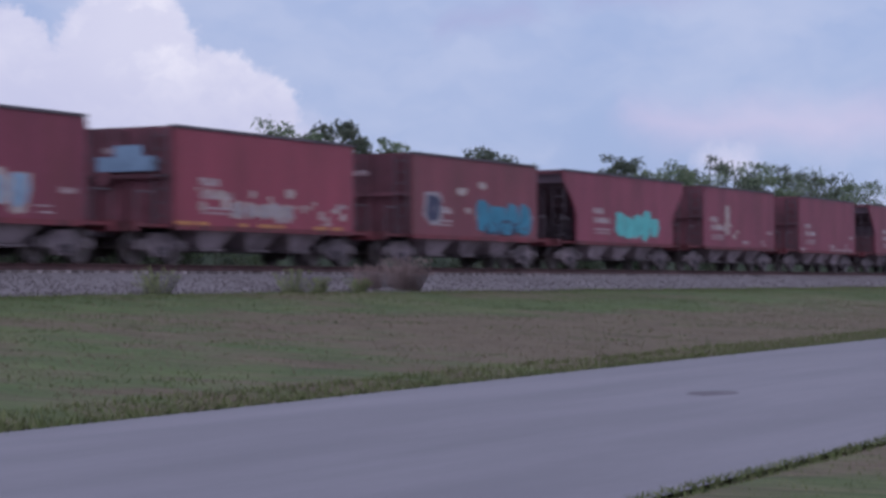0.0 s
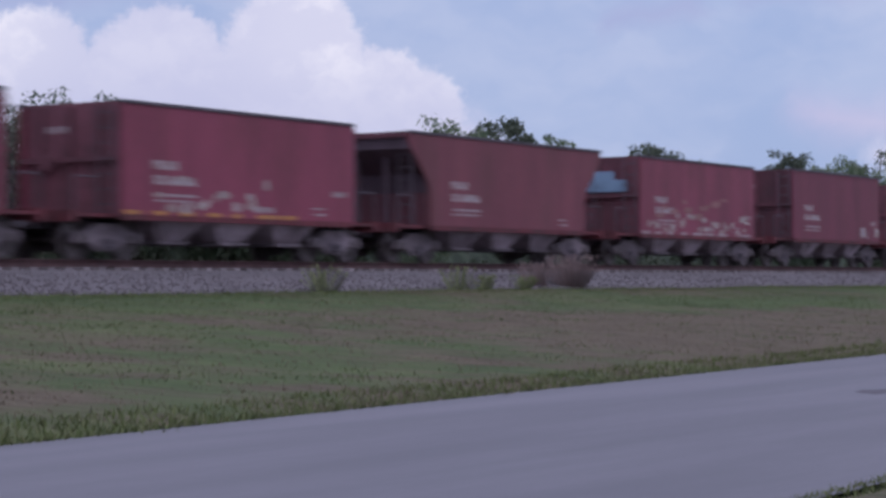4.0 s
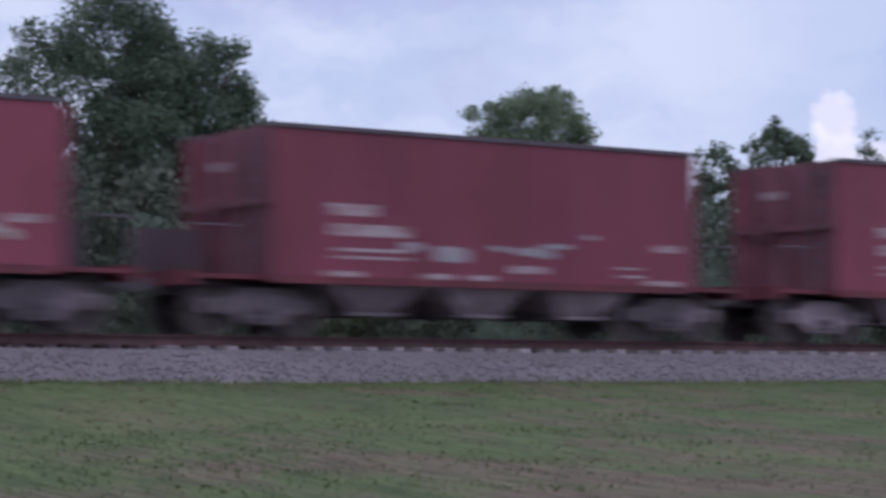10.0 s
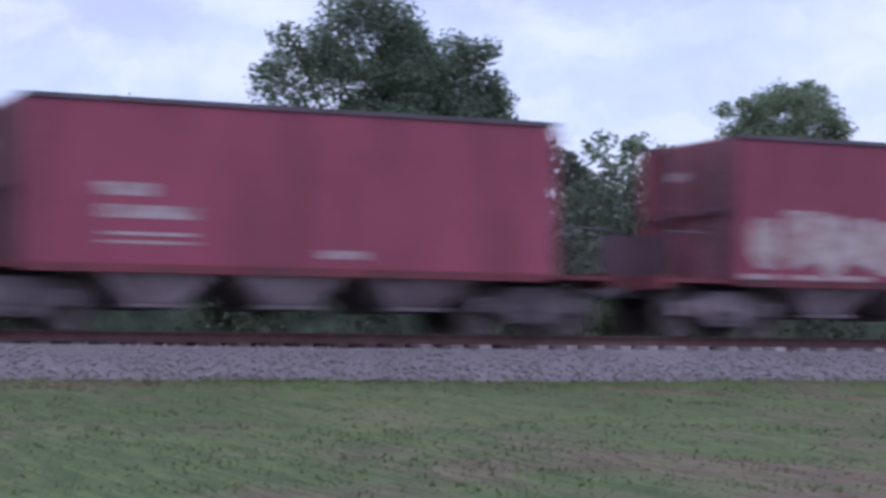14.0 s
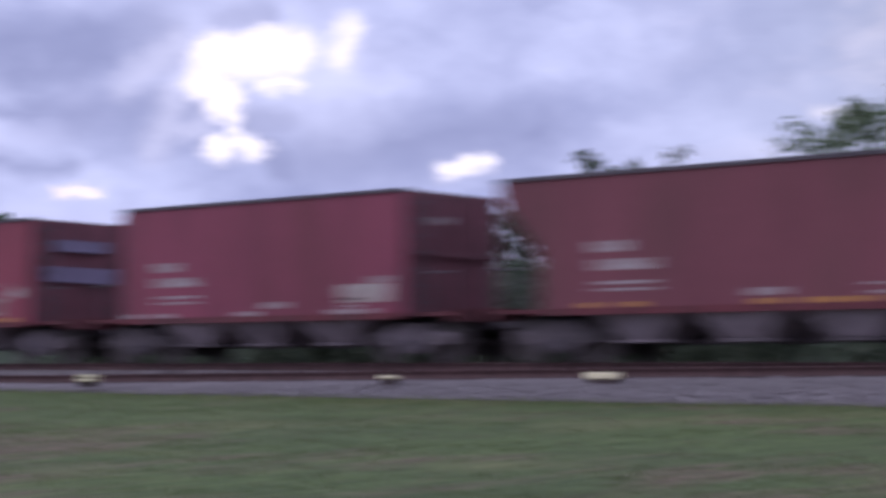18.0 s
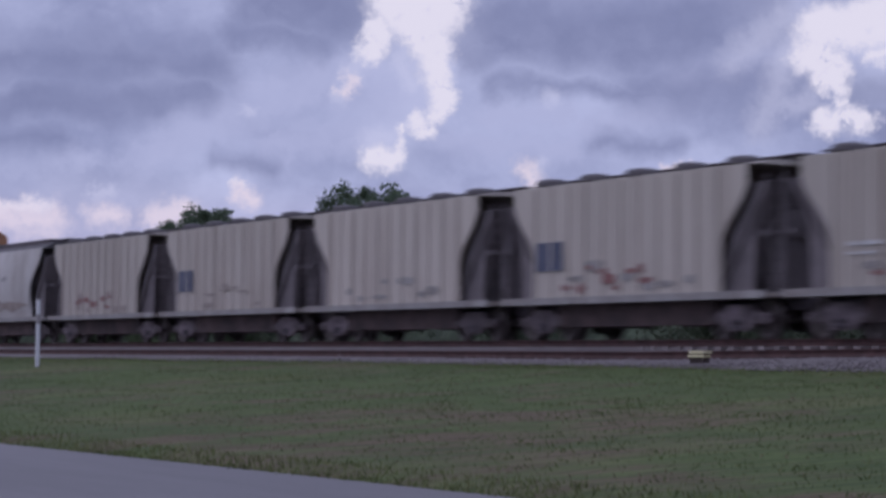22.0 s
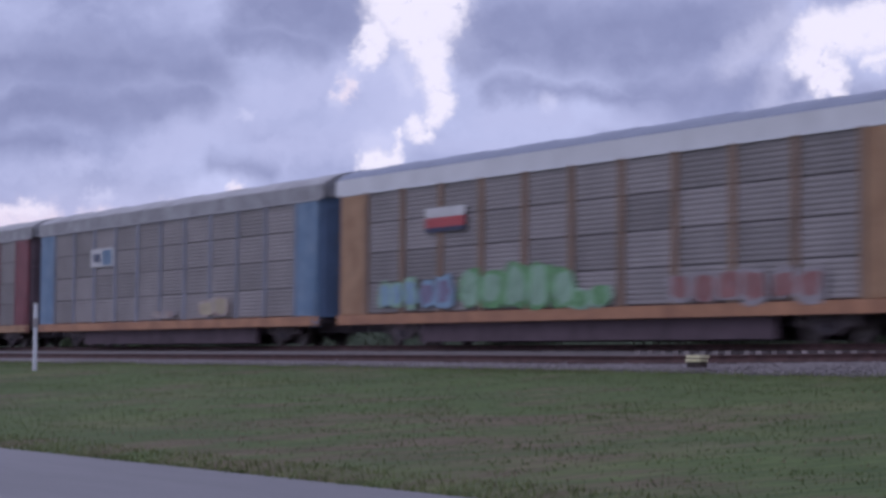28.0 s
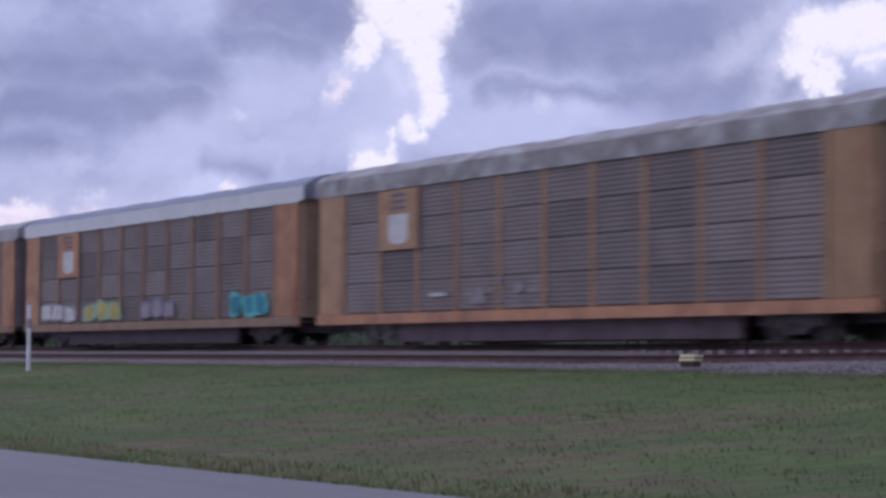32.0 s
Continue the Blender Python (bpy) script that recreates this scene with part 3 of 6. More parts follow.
def blade_material(name, c1, c2, c3, upward=False, thin=0.3):
    """Leaves whose colour changes from one to the next, and lets some light through."""
    m = bpy.data.materials.new(name)
    m.use_nodes = True
    nt = m.node_tree
    bsdf = nt.nodes["Principled BSDF"]
    geo = nt.nodes.new("ShaderNodeNewGeometry")
    ramp = nt.nodes.new("ShaderNodeValToRGB")
    ramp.color_ramp.elements[0].color = (*c1, 1)
    ramp.color_ramp.elements[1].color = (*c3, 1)
    e = ramp.color_ramp.elements.new(0.55)
    e.color = (*c2, 1)
    nt.links.new(geo.outputs["Random Per Island"], ramp.inputs[0])
    nt.links.new(ramp.outputs[0], bsdf.inputs["Base Color"])
    bsdf.inputs["Roughness"].default_value = 0.75
    bsdf.inputs["Specular IOR Level"].default_value = 0.1
    if upward:
        up = nt.nodes.new("ShaderNodeVectorMath")
        up.operation = "MULTIPLY_ADD"
        nt.links.new(geo.outputs["Normal"], up.inputs[0])
        up.inputs[1].default_value, up.inputs[2].default_value = (0.3, 0.3, 0.3), (0, 0, 1)
        nt.links.new(up.outputs[0], bsdf.inputs["Normal"])
    tr = nt.nodes.new("ShaderNodeBsdfTranslucent")
    nt.links.new(ramp.outputs[0], tr.inputs["Color"])
    mx = nt.nodes.new("ShaderNodeMixShader")
    mx.inputs[0].default_value = thin
    nt.links.new(bsdf.outputs[0], mx.inputs[1])
    nt.links.new(tr.outputs[0], mx.inputs[2])
    nt.links.new(mx.outputs[0], nt.nodes["Material Output"].inputs["Surface"])
    return m


GRASS = grass_material()
BLADE = blade_material("grass_blades", (0.100, 0.142, 0.054), (0.140, 0.184, 0.072), (0.205, 0.208, 0.108), True)
DRYBLADE = blade_material("dry_grass_blades", (0.165, 0.13, 0.09), (0.225, 0.18, 0.128), (0.30, 0.245, 0.18), True)
DARKBLADE = blade_material("coarse_dark_grass", (0.085, 0.122, 0.046), (0.108, 0.148, 0.058), (0.135, 0.170, 0.070), True)
LEAF = blade_material("oak_leaves", (0.084, 0.120, 0.080), (0.118, 0.158, 0.104), (0.156, 0.196, 0.130))
PALELEAF = blade_material("pale_green_leaves", (0.135, 0.185, 0.115), (0.18, 0.235, 0.14), (0.25, 0.29, 0.19))
SHRUBLEAF = blade_material("shrub_leaves", (0.085, 0.108, 0.076), (0.115, 0.140, 0.098), (0.165, 0.178, 0.135))
BARK = material("grey_bark", (0.10, 0.085, 0.075), rough=0.95, vary=0.35, scale=3, bump=0.5)

HEDGE = material("deep_hedge_foliage", (0.075, 0.098, 0.066), rough=0.95, vary=0.6, scale=2.2, fine=9, bump=1.0, other=(0.035, 0.05, 0.035), other_amount=0.8)
FASCIA = material("pale_roof_fascia", (0.62, 0.62, 0.66), rough=0.5, vary=0.12, rand=0.05)
RUSTSTAIN = material("rust_stained_paint", (0.35, 0.295, 0.275), rough=0.75, vary=0.25, scale=2)
PALEGRIME = material("pale_grey_weathering", (0.40, 0.37, 0.385), rough=0.7, vary=0.2, scale=2)
POSTSILVER = material("thin_tan_post_paint", (0.38, 0.31, 0.28), rough=0.6, vary=0.2)
PINKGRASS = blade_material("dry_pink_grass", (0.29, 0.205, 0.20), (0.37, 0.275, 0.26), (0.46, 0.36, 0.33), True)
WEEDLEAF = blade_material("yellow_green_weed", (0.20, 0.25, 0.11), (0.28, 0.32, 0.14), (0.36, 0.38, 0.19), True)
FRINGE = blade_material("lush_fringe_grass", (0.12, 0.158, 0.058), (0.175, 0.213, 0.08), (0.265, 0.265, 0.135), True)


# ---------------------------------------------------------------- ground, road and railway
def far_edge(x):
    return 10.9 + 0.043 * x


def siding(x):
    """How far the siding has swung away from the main track, 0 to 1."""
    u = min(1.0, max(0.0, (-6.0 - x) / 52.0))
    return u * u * (3 - 2 * u)


def dip(x):
    """How far the siding lies below the main track."""
    return 0.33 * min(1.0, 1.35 * siding(x))


def toe(x):
    return 29.8 - 2.9 * siding(x)


def toe_height(x):
    return 0.97 + 0.12 * siding(x)


def worn_shoulder(x):
    """How far the stone has sunk below the sleeper ends."""
    return 0.05 * min(1.0, max(0.0, (x - 5.0) / 9.0))


def wobble(x, y, s):
    return noise.noise(Vector((x * s, y * s, 3.7)))


def ground_height(x, y):
    e, b = far_edge(x), toe(x)
    if y <= e + 0.05:
        return 0.0
    u = min(1.0, (y - e) / (b - e))
    z = 0.06 * min(1, (y - e) / 0.5) + (toe_height(x) - 0.05) * u ** 1.05
    return z + (0.05 * wobble(x, y, 0.22) + 0.02 * wobble(x, y, 0.9)) * min(1, (y - e) / 1.5) * (1 if y < b else 0)


def mesh_of(name, verts, faces, mat, smooth=False):
    """A mesh from arrays: points, and rows of three or four corners."""
    verts, faces = np.asarray(verts, dtype=np.float32), np.asarray(faces, dtype=np.int32)
    n, k = faces.shape
    me = bpy.data.meshes.new(name)
    me.vertices.add(len(verts))
    me.vertices.foreach_set("co", verts.ravel())
    me.loops.add(n * k)
    me.loops.foreach_set("vertex_index", faces.ravel())
    me.polygons.add(n)
    me.polygons.foreach_set("loop_start", np.arange(0, n * k, k, dtype=np.int32))
    me.update(calc_edges=True)
    me.materials.append(mat)
    if smooth:
        me.shade_smooth()
    return me


def ribbon(name, xs, section, mat, label, category, smooth=False):
    """A strip along the track; section(x) gives the cross-section as rows of (y, z)."""
    verts, faces = [], []
    for i, x in enumerate(xs):
        row = section(x)
        verts += [(x, y, z) for y, z in row]
        n = len(row)
        if i:
            a, b = (i - 1) * n, i * n
            faces += [(a + j, b + j, b + j + 1, a + j + 1) for j in range(n - 1)]
    return tagged(new(name, mesh_of(name, verts, faces, mat, smooth)), label, category, kind="structure")


XS = [-2400, -1200, -600, -400, -300, -240, -200, -170] + [x * 1.0 - 150 for x in range(0, 301)] + [170, 200, 240, 300, 400, 600, 1200, 2400]


def ground():
    def section(x):
        e, b = far_edge(x), toe(x)
        if abs(x) > 380:
            e = far_edge(380 if x > 0 else -380) if abs(x) > 1000 else e
        e = max(5.2, min(e, 26.0))
        ys = [-2500, -300, -60, -12, -2, 2, 3.6, 4.3, 4.62, e - 0.25]
        zs = [0, 0, 0, 0, 0.0, 0.0, 0.02, 0.02, -0.05, -0.05]
        n = 40
        for i in range(n + 1):
            yy = e - 0.02 + (b + 0.6 - e) * i / n
            ys.append(yy)
            zs.append(ground_height(x, yy) if e == far_edge(x) else 0.9 * i / n)
        for yy in (33, 38, 42, 50, 70, 140, 400, 1200, 3500):
            ys.append(yy)
            zs.append(0.95)
        return list(zip(ys, zs))
    ribbon("ground", XS, section, GRASS, "mown grass verge with dry patches rising to the railway", "ground", True)

    def road(x):
        e = max(5.3, min(far_edge(x), 26.0))
        w = 0.06 * wobble(x, 0, 0.8)
        rows = []
        for i in range(9):
            u = i / 8
            yy = 4.55 + 0.08 * wobble(x, 9, 0.7) + (e + w - 4.55) * u
            rows.append((yy, -0.02 + 0.06 * (1 - (2 * u - 1) ** 2) if 0 < i < 8 else 0.0))
        return rows
    ribbon("road", [x for x in XS if abs(x) < 360], road, ROADM, "worn grey asphalt road without markings", "road", True)

    def bed(x):
        d = siding(x)
        c = MID - 4.2 * d
        zs = 1.565 - dip(x)
        return [(toe(x) - 0.1, 0.80), (toe(x) + 0.05, toe_height(x) + 0.03 * wobble(x, 1, 0.7)), (c - 1.9, zs - 0.10 - worn_shoulder(x) + 0.03 * wobble(x, 2, 1.1)), (c - 1.34, zs - worn_shoulder(x) + 0.02 * wobble(x, 3, 1.3)),
                (c + 1.0, zs), (c + 1.6 + 0.2 * d, zs), (MID - 1.5 + 0.1 * (1 - d) + 1.5 * (1 - d), 1.565), (MID + 1.4, 1.565), (MID + 3.0, 1.3), (MID + 4.6, 0.85)]
    ribbon("track_bed", [x for x in XS if abs(x) < 1300], bed, BALLAST, "grey crushed-stone ballast bed of the railway", "ballast")


ground()
BED = bpy.data.objects["track_bed"]


def rail_line(name, centre, base, x0, x1, label):
    """One rail with foot, web and head, following a line."""
    xs = [x for x in XS if x0 <= x <= x1]

    def section(x):
        y, z = centre(x), base(x)
        return [(y - 0.075, z), (y - 0.075, z + 0.02), (y - 0.012, z + 0.045), (y - 0.012, z + 0.13), (y - 0.037, z + 0.145), (y - 0.037, z + 0.172), (y - 0.030, z + 0.18),
                (y + 0.030, z + 0.18), (y + 0.037, z + 0.172), (y + 0.037, z + 0.145), (y + 0.012, z + 0.13), (y + 0.012, z + 0.045), (y + 0.075, z + 0.02), (y + 0.075, z)]
    r = ribbon(name, xs, section, RAILMAT, label, "rail")
    verts, faces = [], []
    for i, x in enumerate(xs):
        verts += [(x, centre(x) - 0.028, base(x) + 0.183), (x, centre(x) + 0.028, base(x) + 0.183)]
        if i:
            faces.append((2 * i - 2, 2 * i, 2 * i + 1, 2 * i - 1))
    part("rail_head", mesh_of("rail_head", verts, faces, RAILTOP), RAILTOP, r, "wheel-polished top of the rail")


for s in (-1, 1):
    rail_line("rail", lambda x, s=s: MID + s * 0.755, lambda x: 1.59, -1300, 1300, "rusty steel rail of the main track")
    rail_line("siding_rail", lambda x, s=s: MID + s * 0.755 - 4.2 * siding(x), lambda x: 1.59 - dip(x), -1300, -13.0, "rusty steel rail of the diverging siding")


def sleepers():
    rng = random.Random(5)
    bm = boxes((-0.115, 0.115, -1.3, 1.3, -0.18, 0.0))
    bmesh.ops.bevel(bm, geom=bm.edges[:], offset=0.012, segments=1, affect="EDGES")
    pale = data_of("sleeper", bm, TIE)
    dark = pale.copy()
    dark.materials[0] = TIEDARK
    for i in range(278):
        x = -61.3 + i * 0.56
        o = new("sleeper", pale if x > 17 + rng.uniform(-5, 3) or x < -26 + rng.uniform(-6, 4) else dark)
        o.parent = BED
        o.matrix_basis = pose(x + rng.uniform(-0.03, 0.03), MID + rng.uniform(-0.06, 0.06), 1.592 + rng.uniform(-0.012, 0.0), 0, 0, rng.uniform(-1, 1))
    for i in range(56):
        x = -16 - i * 0.58
        o = new("sleeper", dark)
        o.parent = BED
        o.matrix_basis = pose(x, MID - 4.2 * siding(x), 1.592 - dip(x), 0, 0, -100.0 * (siding(x + 0.5) - siding(x - 0.5)) * 0.04)
    far = bmesh.new()
    for x in [-62 - 0.6 * i for i in range(90)] + [95 + 0.6 * i for i in range(120)]:
        if x < 0:
            y = MID - 4.2 * siding(x)
            box(far, x - 0.11, x + 0.11, y - 1.3, y + 1.3, 1.14, 1.258)
        box(far, x - 0.11, x + 0.11, MID - 1.3, MID + 1.3, 1.45, 1.588)
    o = part("far_sleepers", far, TIE, BED)
    o["kind"] = "stuff"


sleepers()


def stones():
    """Loose ballast on the shoulder."""
    rng = np.random.default_rng(3)
    n = 34000
    x = rng.uniform(-75, 120, n)
    keep = rng.random(n) < np.clip(30.0 / np.abs(x + 0.01), 0.25, 1)
    x = x[keep]
    n = len(x)
    u = rng.random(n)
    y, z = np.empty(n), np.empty(n)
    for i in range(n):
        d = siding(x[i])
        c, b, zs, zt = MID - 4.2 * d, toe(x[i]), 1.565 - dip(x[i]) - worn_shoulder(x[i]), toe_height(x[i])
        knee = (c - 1.9 - b) / (c - 1.25 - b)
        y[i] = b - 0.15 + (c - 1.1 - b) * u[i]
        z[i] = zt + (zs - 0.10 - zt) * u[i] / knee if u[i] < knee else zs - 0.10 + 0.10 * (u[i] - knee) / (1 - knee)
    base = np.array([(1, 0, 0), (-1, 0, 0), (0, 1, 0), (0, -1, 0), (0, 0, 1), (0, 0, -1)], dtype=float)
    tri = np.array([(0, 2, 4), (2, 1, 4), (1, 3, 4), (3, 0, 4), (2, 0, 5), (1, 2, 5), (3, 1, 5), (0, 3, 5)])
    size = rng.uniform(0.018, 0.042, (n, 1, 1))
    p = base[None] * size * rng.uniform(0.6, 1.3, (n, 6, 1)) + rng.normal(0, 0.01, (n, 6, 3))
    a = rng.uniform(0, 6.28, n)
    rot = np.zeros((n, 3, 3))
    rot[:, 0, 0], rot[:, 0, 1], rot[:, 1, 0], rot[:, 1, 1], rot[:, 2, 2] = np.cos(a), -np.sin(a), np.sin(a), np.cos(a), 1
    p = np.einsum("nij,nkj->nki", rot, p) + np.stack([x, y, z + 0.004], 1)[:, None]
    f = (tri[None] + 6 * np.arange(n)[:, None, None]).reshape(-1, 3)
    m = blade_material("mixed_granite_stones", (0.20, 0.178, 0.187), (0.24, 0.214, 0.223), (0.285, 0.257, 0.265), False, 0.0)
    tagged(new("ballast_stones", mesh_of("ballast_stones", p.reshape(-1, 3), f, m)), "loose grey granite stones on the ballast shoulder", "ballast", kind="stuff")


stones()


def blades(name, n, x0, x1, where, low, high, width, mat, label, seed, keep=None):
    """Upright blades of grass, each its own small piece."""
    rng = np.random.default_rng(seed)
    x = rng.uniform(x0, x1, n)
    y = np.array([where(a, b) for a, b in zip(x, rng.random(n))])
    if keep is not None:
        k = np.array([keep(a, b) for a, b in zip(x, y)]) > rng.random(n)
        x, y = x[k], y[k]
        n = len(x)
    z = np.array([ground_height(a, b) for a, b in zip(x, y)]) - 0.01
    h = rng.uniform(low, high, n)
    w = rng.uniform(0.5, 1.0, n) * width
    a = rng.uniform(0, 6.28, n)
    lean = rng.normal(0, 0.45, (n, 2)) * h[:, None]
    root = np.stack([x, y, z], 1)
    side = np.stack([np.cos(a) * w, np.sin(a) * w * 0.6, np.zeros(n)], 1)
    tip = root + np.stack([lean[:, 0], lean[:, 1], h], 1)
    v = np.stack([root - side, root + side, tip], 1).reshape(-1, 3)
    return tagged(new(name, mesh_of(name, v, np.arange(3 * n).reshape(-1, 3), mat)), label, "grass", kind="stuff")


def patch(x, y):
    return noise.noise(Vector((x * 0.16, y * 0.3, 8.2))) + 0.5 * noise.noise(Vector((x * 0.6, y * 0.8, 1.2)))


def field(a, u):
    return far_edge(a) + 0.05 + (toe(a) - far_edge(a)) * u


blades("grass", 70000, -95, 120, field, 0.015, 0.045, 0.016, BLADE, "short green mown grass with seed heads", 11, lambda x, y: 0.75 + 0.9 * patch(x, y) - (0.55 if x > 12 and y < 21 else 0.0))
blades("dry_grass", 60000, -95, 120, field, 0.012, 0.04, 0.016, DRYBLADE, "dry brown patches in the mown grass", 12, lambda x, y: 0.10 - 1.2 * patch(x, y) + (0.45 if x > 12 and y < 21 else 0.0))
def tufts(name, n, low, high, spread, mat, label, seed, keep, each=8):
    """Low clumps of grass that stand up from the mown sward."""
    rng = np.random.default_rng(seed)
    x = rng.uniform(-85, 100, n)
    y = np.array([field(a, b) for a, b in zip(x, rng.random(n))])
    k = np.array([keep(a, b) for a, b in zip(x, y)]) > rng.random(n)
    x, y = x[k], y[k]
    z = np.array([ground_height(a, b) for a, b in zip(x, y)]) - 0.01
    n = len(x)
    size = rng.uniform(0.5, 1.0, n)
    root = np.repeat(np.stack([x, y, z], 1), each, 0)
    big = np.repeat(size, each)
    root[:, :2] += rng.normal(0, 1, (n * each, 2)) * (spread * big)[:, None]
    h = rng.uniform(low, high, n * each) * big
    a = rng.uniform(0, 6.28, n * each)
    w = rng.uniform(0.008, 0.02, n * each)
    side = np.stack([np.cos(a) * w, np.sin(a) * w * 0.6, np.zeros(n * each)], 1)
    tip = root + np.stack([rng.normal(0, 0.5, n * each) * h, rng.normal(0, 0.5, n * each) * h, h], 1)
    v = np.stack([root - side, root + side, tip], 1).reshape(-1, 3)
    tagged(new(name, mesh_of(name, v, np.arange(3 * n * each).reshape(-1, 3), mat)), label, "grass", kind="stuff")


tufts("grass_tufts", 34000, 0.03, 0.075, 0.26, BLADE, "uneven green tufts in the mown grass", 31, lambda x, y: 0.45 + 1.1 * patch(x, y) - (0.25 if x > 12 and y < 21 else 0.0))
tufts("dark_tufts", 5000, 0.03, 0.075, 0.32, DARKBLADE, "dark green clumps of coarser grass", 32, lambda x, y: 0.25 + 1.6 * patch(x + 40, y + 7))
tufts("straw_tufts", 18000, 0.02, 0.065, 0.26, DRYBLADE, "dry straw-coloured tufts in the grass", 33, lambda x, y: 0.15 - 1.3 * patch(x, y) + (0.4 if x > 12 and y < 21 else 0.0))
blades("road_edge_grass", 60000, -70, 110, lambda a, u: far_edge(a) - 0.06 + 0.8 * u * u, 0.03, 0.105, 0.018, FRINGE, "long grass fringe along the edge of the road", 13, lambda x, y: 1.0 if x > 0 else 0.55)
blades("toe_grass", 40000, -95, 120, lambda a, u: toe(a) + 0.25 - 1.8 * u * u, 0.03, 0.11, 0.016, FRINGE, "longer grass at the foot of the ballast", 14)
blades("near_grass", 14000, 5, 32, lambda a, u: 4.62 - 2.0 * u * u, 0.02, 0.06, 0.016, FRINGE, "grass on the near side of the road", 15)


# ---------------------------------------------------------------- plants
def leaves(rng, centres, radii, per, size):
    """Leaf pieces round clump centres: points and faces."""
    n = len(centres) * per
    c = np.repeat(centres, per, 0)
    d = rng.normal(0, 1, (n, 3))
    d /= np.linalg.norm(d, axis=1)[:, None]
    p = c + d * (np.repeat(radii, per) * rng.random(n) ** 0.45)[:, None] * np.array([1, 1, 0.75])
    a, b = rng.normal(0, 1, (n, 3)), rng.normal(0, 1, (n, 3))
    a /= np.linalg.norm(a, axis=1)[:, None]
    b -= a * (a * b).sum(1)[:, None]
    b /= np.linalg.norm(b, axis=1)[:, None]
    s = rng.uniform(0.6, 1.2, n)[:, None] * size
    v = np.stack([p - a * s, p - b * s * 0.5, p + a * s, p + b * s * 0.5], 1).reshape(-1, 3)
    return v, np.arange(4 * n).reshape(-1, 4)


def tree(label, x, y, h, r, base, seed, mat=None, clumps=150, per=34, size=0.13, stretch=1.0, gaps=0.2, lean=0.0, category="tree", name="tree"):
    """A tapered trunk, limbs to the clumps and a broken crown."""
    rng = np.random.default_rng(seed)
    t = thing(name, label, category, m=pose(x, y, 0.9))
    ch = h - base
    c = rng.normal(0, 1, (clumps * 3, 3))
    c /= np.linalg.norm(c, axis=1)[:, None]
    bump = np.array([1 + 0.35 * noise.noise(Vector(v * 1.6) + Vector((seed, 0, 0))) for v in c])
    c *= (bump * rng.uniform(0.45, 1.0, len(c)) ** 0.6)[:, None]
    hole = np.array([noise.noise(Vector(v * 2.3) + Vector((0, seed, 0))) for v in c])
    c = c[hole > -0.55 + gaps][:clumps]
    c[:, 2] = np.where(c[:, 2] < 0, c[:, 2] * 0.8, c[:, 2])
    c *= np.array([r * stretch, r * 0.9, ch / 2])
    c[:, 2] += base + ch / 2
    c[:, 0] += lean * (c[:, 2] - base)
    radii = rng.uniform(0.30, 0.62, len(c)) * (r / 2.2) ** 0.5
    v, f = leaves(rng, c, radii, int(per * 1.7), size * 0.75)
    bm = bmesh.new()
    tr = max(0.07, 0.035 * h)
    prev, pr = Vector((0, 0, -0.1)), tr
    joints = []
    for i in range(1, 6):
        q = Vector((rng.normal(0, 0.05) * h * 0.3 + lean * i * 0.3, rng.normal(0, 0.03) * h * 0.3, (base + ch * 0.55) * i / 5))
        rod(bm, prev, q, pr, 7)
        prev, pr = q, pr * 0.82
        joints.append((q.copy(), pr))
    part("trunk", bm, BARK, t)
    if name == "tree":
        for cc in c[:: max(1, len(c) // 7)][:7]:
            j, jr = joints[int(rng.integers(1, 5))]
            e = Vector(cc)
            m = j.lerp(e, 0.5) + Vector((0, 0, 0.04 * ch))
            bm = bmesh.new()
            rod(bm, j, m, max(0.02, jr * 0.45), 5)
            rod(bm, m, e, max(0.012, jr * 0.22), 4)
            part("limb", bm, BARK, t)
    part("crown", mesh_of("crown", v, f, mat or LEAF), mat, t)
    return t


def by_angle(az, y):
    return -y * math.tan(radians(az))


